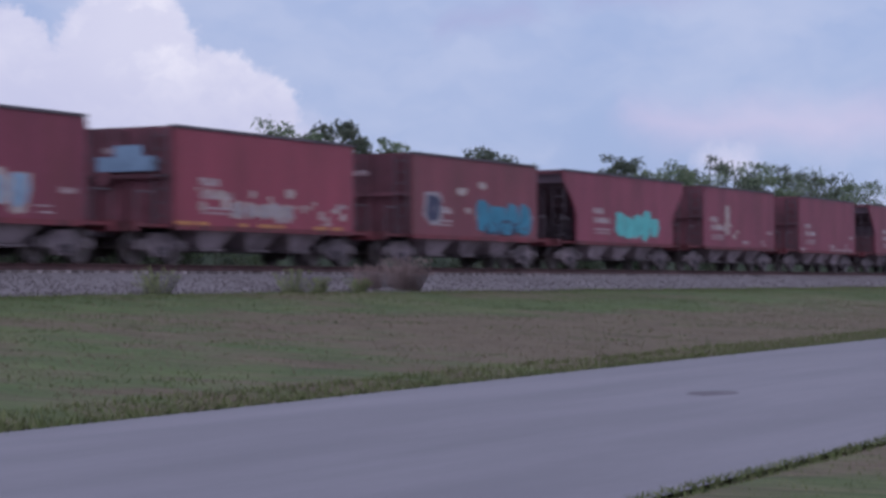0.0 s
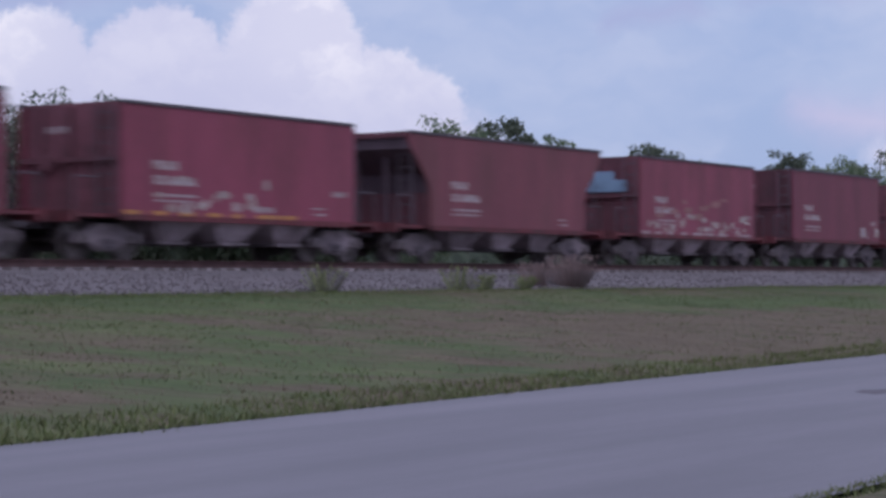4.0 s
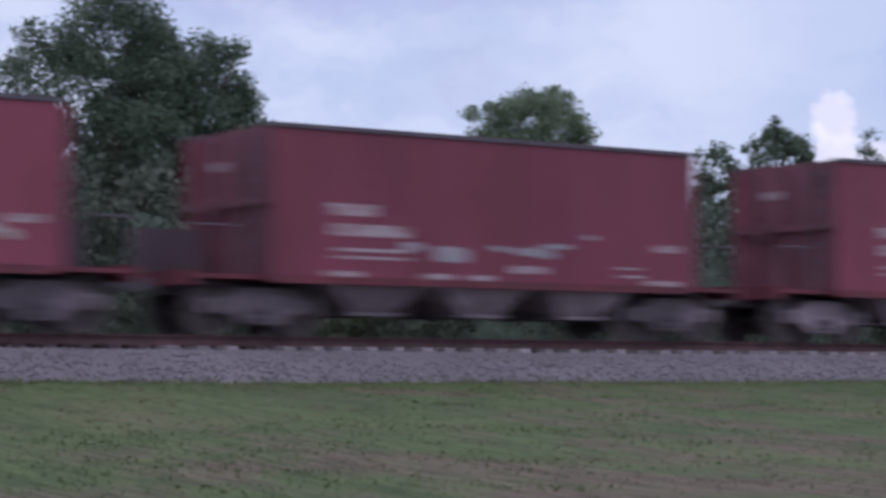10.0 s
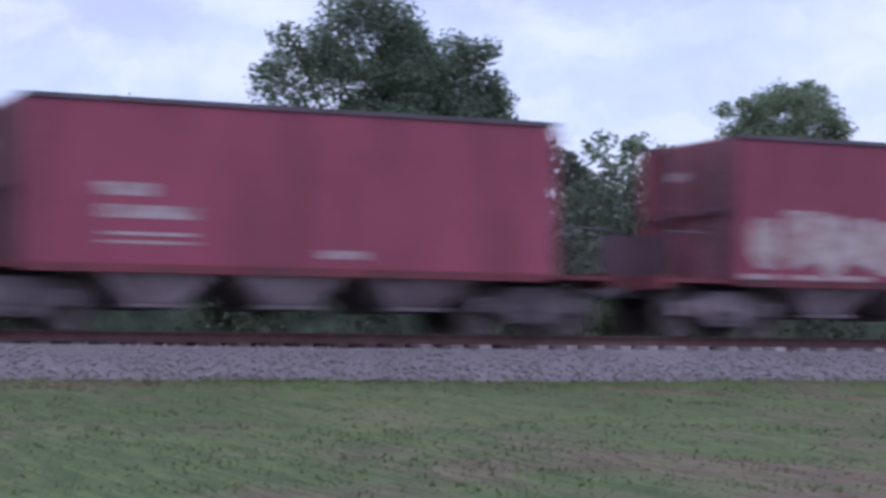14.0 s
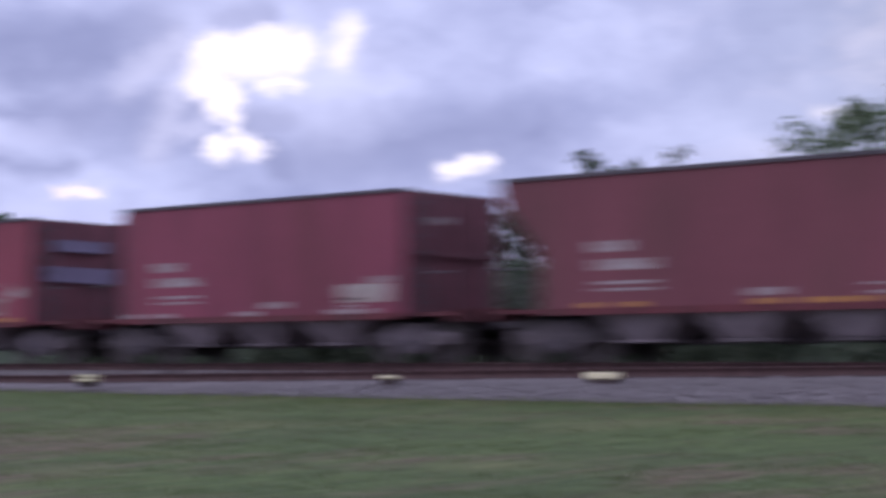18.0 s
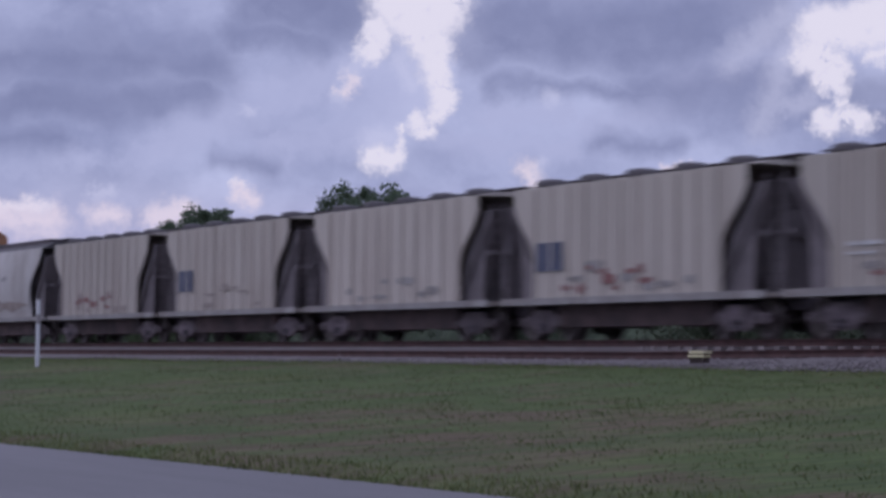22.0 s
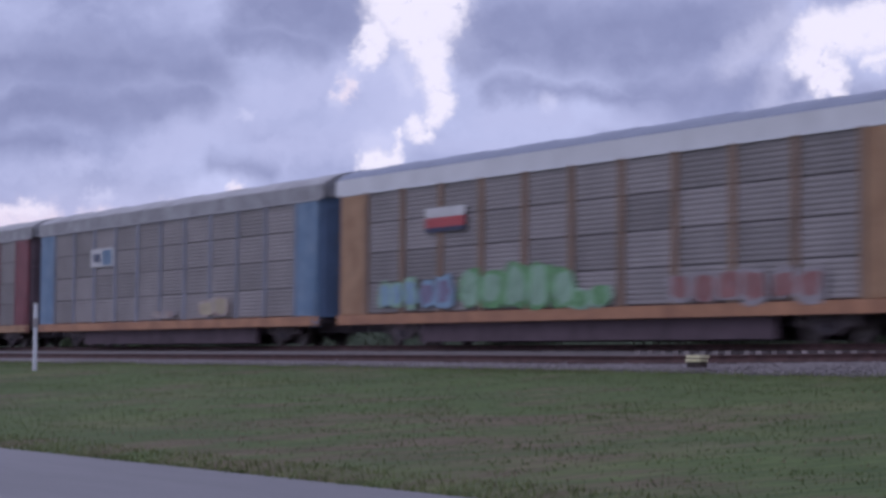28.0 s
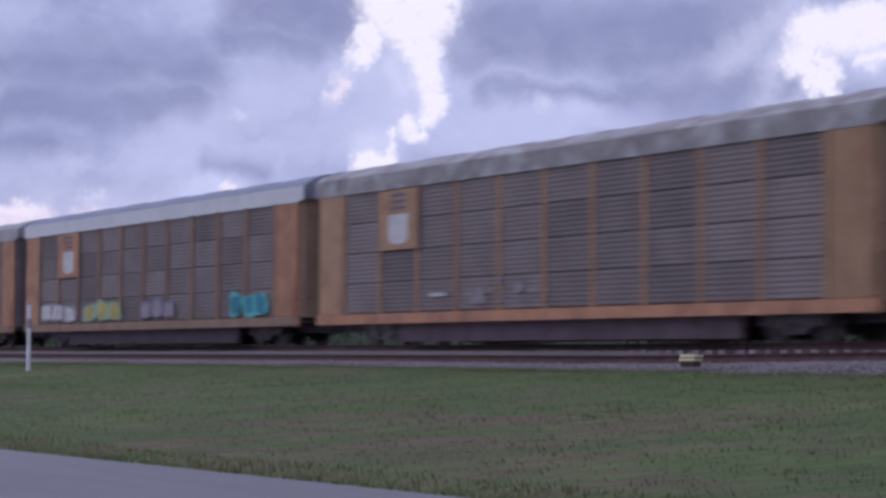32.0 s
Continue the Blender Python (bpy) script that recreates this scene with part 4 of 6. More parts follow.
def wood():
    oak = "broad dark-green oak tree behind the railway"
    tree(oak, by_angle(-23.6, 47), 47, 9.5, 2.5, 2.4, 1, LEAF, 400, 90, 0.09, 1.05, 0.02)
    tree(oak, by_angle(-25.5, 48), 48, 9.3, 2.2, 2.2, 2, LEAF, 320, 84, 0.09, 1.05, 0.02)
    tree(oak, by_angle(-27.0, 48), 48, 7.0, 1.4, 2.0, 22, LEAF, 170, 70, 0.09, 1.0, 0.02)
    small_pale = "leafy young tree beside the undergrowth behind the railway"
    pale = "slender pale-green tree with an open crown behind the railway"
    tree(pale, by_angle(-35.2, 48), 48, 8.2, 1.8, 5.1, 3, PALELEAF, 190, 60, 0.09, 1.05, 0.12)
    tree(pale, by_angle(-32.9, 47), 47, 5.9, 1.5, 1.6, 31, SHRUBLEAF, 120, 34, 0.12, 1.0, 0.1)
    tree(small_pale, by_angle(-30.8, 45), 45, 6.2, 1.6, 1.2, 34, PALELEAF, 120, 34, 0.12, 1.2, 0.15)
    tree(small_pale, by_angle(-28.8, 46), 46, 6.0, 1.7, 1.2, 35, SHRUBLEAF, 130, 34, 0.12, 1.2, 0.1)
    tree(small_pale, by_angle(-36.8, 45), 45, 5.6, 1.9, 0.6, 36, LEAF, 260, 66, 0.085, 1.3, 0.0)
    small = "small dark-green tree behind the railway"
    tree(small, by_angle(-40.3, 47), 47, 6.7, 1.1, 0.6, 37, LEAF, 200, 36, 0.12, 1.0, 0.0)
    tree(small, by_angle(-41.9, 48), 48, 7.7, 1.15, 4.6, 4, LEAF, 110, 40, 0.11, 1.0, 0.05)
    tree(small, by_angle(-44.2, 48), 48, 8.0, 1.0, 3.6, 5, LEAF, 26, 26, 0.12, 1.0, 0.35)
    tree(small, by_angle(-46.6, 49), 49, 6.9, 2.3, 4.0, 6, LEAF, 44, 26, 0.12, 1.1, 0.35)
    tree(small, by_angle(-48.9, 49), 49, 7.0, 1.6, 4.0, 7, LEAF, 40, 26, 0.12, 1.1, 0.35)
    row = "open-crowned green tree in the far row behind the railway"
    for i, (az, top, r, q) in enumerate(((-58.0, 7.6, 3.0, 0.2), (-59.6, 8.2, 2.0, 0.3), (-60.9, 7.4, 2.0, 0.25), (-63.4, 7.5, 2.6, 0.3), (-64.6, 6.9, 2.4, 0.35), (-67.3, 8.4, 1.9, 0.2), (-68.4, 8.1, 3.6, 0.25),
                                         (-69.6, 8.6, 4.0, 0.15), (-70.7, 8.9, 4.4, 0.1), (-71.8, 8.9, 5.0, 0.1), (-72.7, 9.2, 5.0, 0.1), (-73.6, 8.6, 6.0, 0.2))):
        tree(row, by_angle(az, 50), 50, top, r, top * 0.42, 40 + i, SHRUBLEAF if i % 2 else PALELEAF, 90, 34, 0.17, 1.2, q)
    open_tree = "tall open tree with sparse leaves behind the railway"
    tree(open_tree, by_angle(2.2, 45), 45, 8.2, 2.9, 3.6, 8, SHRUBLEAF, 150, 26, 0.11, 1.1, 0.32)
    tree(open_tree, by_angle(5.2, 45), 45, 6.7, 1.3, 3.0, 9, SHRUBLEAF, 50, 24, 0.11, 1.0, 0.35)
    tree(pale, by_angle(30.3, 46), 46, 8.0, 2.6, 3.4, 10, PALELEAF, 160, 38, 0.13, 1.2, 0.05)
    tree(small, by_angle(26.0, 46), 46, 7.3, 0.9, 4.0, 11, SHRUBLEAF, 30, 26, 0.12, 0.8, 0.3)
    tree(small, by_angle(17.4, 46), 46, 4.9, 1.6, 1.4, 32, SHRUBLEAF, 80, 34, 0.11, 1.1, 0.15)
    tree(small, by_angle(12.3, 46), 46, 5.1, 1.1, 2.2, 39, SHRUBLEAF, 50, 32, 0.10, 1.0, 0.25)
    tree(small, by_angle(40.6, 46), 46, 6.0, 1.4, 0.6, 38, SHRUBLEAF, 170, 44, 0.10, 1.0, 0.02)
    tree(small, by_angle(38.5, 47), 47, 7.0, 1.6, 3.0, 12, SHRUBLEAF, 60, 28, 0.13, 1.1, 0.3)
    tree(small, by_angle(36.8, 47), 47, 6.8, 1.5, 3.0, 33, SHRUBLEAF, 50, 28, 0.13, 1.1, 0.3)
    dark = "dense dark tree seen against the evening cloud"
    for i, (az, top, r) in enumerate(((54.9, 7.4, 1.5), (60.2, 7.6, 2.6), (61.1, 8.8, 2.8), (62.0, 8.5, 2.8), (62.9, 7.4, 2.6), (65.9, 9.0, 2.4), (66.6, 8.2, 2.2), (67.4, 7.6, 2.4), (69.8, 7.5, 3.0))):
        tree(dark, by_angle(az, 50), 50, top, r, top * 0.4, 70 + i, LEAF, 220, 40, 0.17, 1.2, 0.0)


wood()


def thicket():
    """Unbroken undergrowth behind the track."""
    rng = np.random.default_rng(17)
    n = 5200
    x = np.concatenate([rng.uniform(-170, 190, n // 2), rng.uniform(-55, 60, n // 2)])
    tall = np.where((x > 4) & (x < 75), 4.5, np.where((x > -45) & (x <= 4), 3.3, 3.2))
    c = np.stack([x, rng.uniform(40.0, 46.0, n), 0.9 + rng.random(n) ** 1.1 * tall], 1)
    v, f = leaves(rng, c, rng.uniform(0.5, 1.0, n), 62, 0.115)

    def core(x):
        top = 2.6 + 1.3 * min(1.0, max(0.0, (x + 22) / 8)) * min(1.0, max(0.0, (72 - x) / 20)) + 0.7 * wobble(x, 5, 0.35) + 0.35 * wobble(x, 8, 1.1)
        return [(40.6 + 0.5 * wobble(x, 1, 0.5), 0.8), (41.2 + 0.5 * wobble(x, 2, 0.6), top * 0.7), (42.6, top + 0.5), (45.0, top + 0.3), (46.2, top * 0.6), (46.6, 0.8)]
    ribbon("hedge", [i * 1.0 - 260 for i in range(0, 541)], core, HEDGE, "dense dark hedge mass behind the railway", "hedge")
    tagged(new("undergrowth", mesh_of("undergrowth", v, f, SHRUBLEAF)), "dense green undergrowth behind the railway", "undergrowth", kind="stuff")


def bushes():
    kinds = []
    for i, (h, r, mat) in enumerate(((4.4, 2.2, SHRUBLEAF), (3.6, 2.0, LEAF), (5.0, 1.9, SHRUBLEAF), (3.2, 2.4, PALELEAF))):
        b = tree("dense overgrown shrub along the far side of the track", 0, 0, h, r, 0.1, 90 + i, mat, 150, 52, 0.105, 1.3, 0.0, category="shrub", name="shrub")
        tagged(b, group="shrubs behind the track")
        kinds.append(b)
    rng = random.Random(8)
    x, i = -150.0, 0
    while x < 170:
        m = pose(x, rng.uniform(41.5, 45), 0.9, 0, 0, rng.uniform(0, 360)) @ Matrix.Scale(rng.uniform(0.75, 1.05), 4)
        if i < 4:
            kinds[i].matrix_basis = m
        else:
            k = kinds[rng.randrange(4)]
            o = copy_thing(k, pose(0, 0, 0))
            o.matrix_basis = m
        x += rng.uniform(2.8, 4.6)
        i += 1


bushes()
thicket()
tree("leafy shrub with pale blossom heads behind the track", by_angle(-19.4, 43.5), 43.5, 6.0, 1.9, 0.6, 120, PALELEAF, 260, 58, 0.08, 1.2, 0.02, category="shrub", name="shrub")
tree("leafy shrub with pale blossom heads behind the track", by_angle(-16.6, 43.5), 43.5, 5.6, 2.0, 0.5, 121, SHRUBLEAF, 240, 58, 0.085, 1.2, 0.02, category="shrub", name="shrub")


def weeds():
    def tuft(name, label, x, y, z, h, r, n, mat, seed):
        rng = np.random.default_rng(seed)
        t = thing(name, label, "weed", m=pose(x, y, z))
        a, d = rng.uniform(0, 6.28, n), rng.random(n) ** 0.6 * r
        root = np.stack([np.cos(a) * d * 0.6, np.sin(a) * d * 0.4, np.zeros(n)], 1)
        tip = root + np.stack([np.cos(a) * d * 0.9 + rng.normal(0, 0.1, n), np.sin(a) * d * 0.5, rng.uniform(0.4, 1.0, n) * h], 1)
        w = np.stack([np.full(n, 0.012), np.zeros(n), np.zeros(n)], 1)
        v = np.stack([root - w, root + w, tip + w * 0.8, tip - w * 0.8], 1).reshape(-1, 3)
        part("stem_tuft", mesh_of("stem_tuft", v, np.arange(4 * n).reshape(-1, 4), mat), mat, t)
        lv, lf = leaves(rng, tip[: n // 2], np.full(n // 2, 0.07), 5, 0.035)
        part("seed_tuft", mesh_of("seed_tuft", lv, lf, mat), mat, t)["kind"] = "stuff"
    tuft("dry_grass_clump", "dry pinkish-brown tall grass clump at the ballast foot", 30.3 * math.tan(radians(61.3)), 30.2, 0.95, 1.05, 0.8, 300, PINKGRASS, 1)
    tuft("dry_grass_clump", "dry pinkish-brown tall grass clump at the ballast foot", 30.3 * math.tan(radians(60.5)), 30.4, 0.95, 0.85, 0.6, 160, PINKGRASS, 2)
    for i, (az, h) in enumerate(((54.5, 0.7), (58.2, 0.7), (58.9, 0.45), (60.0, 0.45))):
        tuft("weed", "green weed at the foot of the ballast", 29.9 * math.tan(radians(az)), 29.8, 0.95, h, h * 0.8, 80, WEEDLEAF, 10 + i)


weeds()


# ---------------------------------------------------------------- lineside things
def utility_pole():
    x, y = by_angle(12.1, 14.6), 14.6
    z = ground_height(x, y)
    t = thing("utility_pole", "leaning grey weathered wooden utility pole on the grass verge", "utility pole", m=pose(x, y, z - 0.3, 0, -2.9, 0))
    bm = bmesh.new()
    lathe(bm, [(0.125, 0.0), (0.122, 1.5), (0.115, 3.5), (0.10, 7.0), (0.09, 9.5)], 14, "z")
    part("shaft", bm, POLEWOOD, t, smooth=True)
    part("crossarm", boxes((-0.06, 0.06, -1.1, 1.1, 8.7, 8.82)), POLEWOOD, t)
    ins = bmesh.new()
    lathe(ins, [(0.03, 8.82), (0.06, 8.86), (0.05, 8.95), (0.03, 9.0)], 8, "z", (0, -0.95, 0))
    lathe(ins, [(0.03, 8.82), (0.06, 8.86), (0.05, 8.95), (0.03, 9.0)], 8, "z", (0, 0.95, 0))
    part("insulators", ins, WIRE, t)
    gx, gy = by_angle(8.15, 16.7), 16.7
    gz = ground_height(gx, gy)
    g = thing("guy_wire", "taut steel guy wire with a yellow guard sleeve in the grass", "guy wire", m=pose(gx, gy, gz))
    top = Vector((x - 0.42 - gx, y - gy, 8.4 + z - gz))
    bm = bmesh.new()
    rod(bm, (0, 0, 0.02), top, 0.005, 5)
    part("wire", bm, WIRE, g)
    d = top.normalized()
    bm = bmesh.new()
    rod(bm, d * 0.05, d * 2.55, 0.016, 8)
    part("guard", bm, GUARD, g, "yellow plastic guard sleeve")
    bm = bmesh.new()
    rod(bm, (0, 0, -0.2), d * 0.15, 0.02, 6)
    part("anchor_rod", bm, WIRE, g)


utility_pole()


def marker_post():
    x, y = by_angle(70.3, 22.7), 22.7
    t = thing("marker_post", "slim white marker post standing in the grass", "marker post", m=pose(x, y, ground_height(x, y) - 0.1))
    bm = boxes((-0.07, 0.07, -0.05, 0.05, 0, 2.2))
    bmesh.ops.bevel(bm, geom=bm.edges[:], offset=0.012, segments=1, affect="EDGES")
    part("post", bm, POSTWHITE, t)
    part("band", boxes((-0.076, 0.076, -0.056, 0.056, 1.45, 1.75)), GREYPAINT, t, "grey band on the post")
    part("cap", boxes((-0.08, 0.08, -0.06, 0.06, 2.2, 2.25)), GREYPAINT, t, "dark cap")


marker_post()


def trackside():
    def block(label, az, y, z, w, h):
        x = by_angle(az, y)
        t = thing("switch_marker", label, "track marker", m=pose(x, y, z))
        bm = boxes((-w / 2, w / 2, -0.12, 0.12, 0.0, h))
        bmesh.ops.bevel(bm, geom=bm.edges[:], offset=0.02, segments=1, affect="EDGES")
        part("block", bm, SIGNYELLOW, t)
        part("base", boxes((-w / 2 + 0.04, w / 2 - 0.04, -0.08, 0.10, -0.12, 0.0)), TIEDARK, t)
    lab = "pale yellow painted block beside the siding rail"
    block(lab, 52.35, 28.2, 1.30, 0.55, 0.06)
    x = by_angle(52.35, 28.2)
    for o in [o for o in bpy.data.objects if o.parent and o.name.split(".")[0] == "block" and abs(o.parent.location.x - x) < 0.01]:
        part("upper_plate", boxes((-0.22, 0.30, -0.12, 0.12, 0.09, 0.15)), SIGNYELLOW, o.parent)
        part("spacer", boxes((-0.20, 0.24, -0.09, 0.09, 0.06, 0.09)), TIEDARK, o.parent)
    block("flat pale yellow marker plate beside the switch", 38.35, 30.6, 1.42, 0.75, 0.13)
    block("flat pale yellow marker plate beside the switch", -4.8, 32.2, 1.60, 0.45, 0.10)
    block("flat pale yellow marker plate beside the switch", 4.95, 32.2, 1.62, 0.45, 0.05)
    block("flat pale yellow marker plate beside the switch", 2.65, 32.2, 1.62, 0.34, 0.05)
    block("flat pale yellow marker plate beside the switch", 44.2, 30.0, 1.40, 0.4, 0.07)
    x = by_angle(18.0, 32.4)
    t = thing("switch_rod", "long thin pale switch rod lying along the rail", "switch rod", m=pose(x, 32.35, 1.68))
    bm = bmesh.new()
    rod(bm, (-1.3, 0, 0), (1.3, 0, 0), 0.02, 6)
    part("rod", bm, LIGHTSILL, t)
    part("rod_foot", boxes((-1.2, -1.1, -0.05, 0.05, -0.2, 0), (1.1, 1.2, -0.05, 0.05, -0.2, 0)), TIEDARK, t)


trackside()


def road_marks():
    t = new("tar_patch", None)
    tagged(t, "dark tar patch on the grey road", "road patch", kind="structure")
    rng = random.Random(4)
    bm = bmesh.new()
    pts = [(0.55 * math.cos(a) * rng.uniform(0.7, 1.1), 0.28 * math.sin(a) * rng.uniform(0.7, 1.1)) for a in [2 * math.pi * i / 14 for i in range(14)]]
    slab(bm, pts, "z", 0.0, 0.006)
    p = part("patch", bm, DARK, t)
    t.location = (22.6 * math.tan(radians(0)) + 21.6, 8.0, 0.035)


road_marks()


# ---------------------------------------------------------------- bogies, shared by all wagons
WHEEL_R = 0.4826


def truck_parts():
    bm = boxes((-0.22, 0.22, -1.0, 1.0, 0.42, 0.72), (-0.3, 0.3, -0.35, 0.35, 0.72, 0.86))
    root = new("truck", data_of("truck", bm, TRUCK))
    prof = [(-1.18, 0.40), (-1.18, 0.62), (-0.75, 0.66), (-0.42, 0.84), (0.42, 0.84), (0.75, 0.66), (1.18, 0.62), (1.18, 0.40), (0.95, 0.36),
            (0.60, 0.40), (0.36, 0.20), (-0.36, 0.20), (-0.60, 0.40), (-0.95, 0.36)]
    frame_data = data_of("sideframe", slab(bmesh.new(), prof, "y", -0.07, 0.07), TRUCK)
    spring = bmesh.new()
    for dx in (-0.16, 0.0, 0.16):
        lathe(spring, [(0.06, 0.24), (0.075, 0.30), (0.06, 0.36), (0.075, 0.42), (0.06, 0.48)], 8, "z", (dx, 0, 0))
    spring_data = data_of("spring_nest", spring, DARK)
    cap = bmesh.new()
    lathe(cap, [(0.13, -0.10), (0.13, 0.0), (0.09, 0.05), (0.03, 0.06)], 10, "y")
    cap_data = data_of("bearing_cap", cap, WHEEL)
    for s in (-1, 1):
        f = part("sideframe", frame_data, TRUCK, root)
        f.location = (0, s * 1.0, 0)
        sp = part("spring_nest", spring_data, DARK, root)
        sp.location = (0, s * 1.09, 0)
        for dx in (-0.89, 0.89):
            c = part("bearing_cap", cap_data, WHEEL, root)
            c.matrix_basis = pose(dx, s * 1.08, WHEEL_R, 0, 0, 0 if s > 0 else 180)
    ws = bmesh.new()
    rod(ws, (0, -1.05, 0), (0, 1.05, 0), 0.08, 8)
    for s in (-1, 1):
        lathe(ws, [(0.12, s * 0.66), (0.36, s * 0.70), (0.44, s * 0.68), (WHEEL_R + 0.025, s * 0.685), (WHEEL_R + 0.025, s * 0.71), (WHEEL_R, s * 0.725),
                   (WHEEL_R, s * 0.815), (0.43, s * 0.815), (0.36, s * 0.77), (0.14, s * 0.80)], 20, "y")
    ws_data = data_of("wheelset", ws, WHEEL)
    for dx in (-0.89, 0.89):
        w = part("wheelset", ws_data, WHEEL, root)
        w.location = (dx, 0, WHEEL_R)
    return root


FIRST_TRUCK = truck_parts()
TRUCKS = [FIRST_TRUCK]
FREE = [FIRST_TRUCK]


def add_truck(wagon, x):
    ob = FREE.pop() if FREE else copy_thing(FIRST_TRUCK, Matrix())
    if ob is not FIRST_TRUCK:
        TRUCKS.append(ob)
    ob.parent = wagon
    ob.matrix_basis = pose(x, 0, 0)


def coupler_data():
    return data_of("coupler", boxes((-0.75, -0.02, -0.09, 0.09, 0.80, 0.98), (-0.24, 0.0, -0.14, 0.16, 0.74, 1.02)), DARK)


COUPLER = coupler_data()


def add_couplers(wagon, half):
    for s in (-1, 1):
        c = part("coupler", COUPLER, DARK, wagon)
        c.matrix_basis = pose(s * half, 0, 0, 0, 0, 0 if s > 0 else 180)


def ladder(height, width, z0, n):
    bm = bmesh.new()
    for y in (0, width):
        rod(bm, (0, y, z0), (0, y, z0 + height), 0.022, 5)
    for i in range(n):
        z = z0 + height * (i + 0.5) / n
        rod(bm, (0, 0, z), (0, width, z), 0.014, 5)
    return bm


# ---------------------------------------------------------------- paint on the flanks
def mark(parent, x0, x1, z0, z1, mat, name="lettering", y=-1.55, label=""):
    return part(name, boxes((x0, x1, y - 0.007, y + 0.004, z0, z1)), mat, parent, label)


def blob(bm, cx, cz, w, h, rng, y, n=11):
    pts = []
    for i in range(n):
        a = 2 * math.pi * i / n
        k = rng.uniform(0.72, 1.12)
        c, s = math.cos(a), math.sin(a)
        c, s = math.copysign(abs(c) ** 0.6, c), math.copysign(abs(s) ** 0.6, s)
        pts.append((cx + w * k * c, cz + h * k * s))
    slab(bm, pts, "y", y - 0.004, y + 0.004)


def graffiti(parent, x0, x1, z0, z1, fill, edge, seed, letters=6, y=-1.55, label="spray-painted graffiti letter"):
    rng = random.Random(seed)
    w = (x1 - x0) / letters / 2
    for i in range(letters):
        cx = x0 + w * (2 * i + 1) + rng.uniform(-0.1, 0.1) * w
        top = z1 - rng.uniform(0, 0.22) * (z1 - z0)
        bot = z0 + rng.uniform(0, 0.12) * (z1 - z0)
        back, front = bmesh.new(), bmesh.new()
        blob(back, cx, (top + bot) / 2, w * 1.15, (top - bot) / 2, rng, y - 0.008 - 0.0006 * (i % 3))
        blob(front, cx, (top + bot) / 2, w * 0.80, (top - bot) / 2 * 0.80, rng, y - 0.016 - 0.0006 * (i % 3))
        part("letter_outline", back, edge, parent, label)
        part("letter", front, fill, parent, label)
        stroke = bmesh.new()
        a = (cx + rng.uniform(-0.5, 0.0) * w, y - 0.022, bot + 0.3 * (top - bot) + rng.uniform(-0.1, 0.1))
        b = (cx + rng.uniform(0.0, 0.5) * w, y - 0.022, bot + 0.65 * (top - bot) + rng.uniform(-0.1, 0.1))
        rod(stroke, a, b, 0.016, 4)
        part("stroke", stroke, edge, parent, label)


def scrawl(parent, x0, x1, z0, z1, mat, seed, n=14, y=-1.55, label="faded scrawled graffiti"):
    """Loose thin patches of worn paint."""
    rng = random.Random(seed)
    bm = bmesh.new()
    for i in range(n):
        cx = x0 + (x1 - x0) * (i + rng.random()) / n
        cz = rng.uniform(z0, z1)
        blob(bm, cx, cz, rng.uniform(0.10, 0.34) * (x1 - x0) / n * 2.2, rng.uniform(0.05, 0.16), rng, y - 0.006, 8)
    part("graffiti", bm, mat, parent, label)["kind"] = "stuff"


# ---------------------------------------------------------------- red hopper wagons
ZB, ZT = 1.01, 3.70


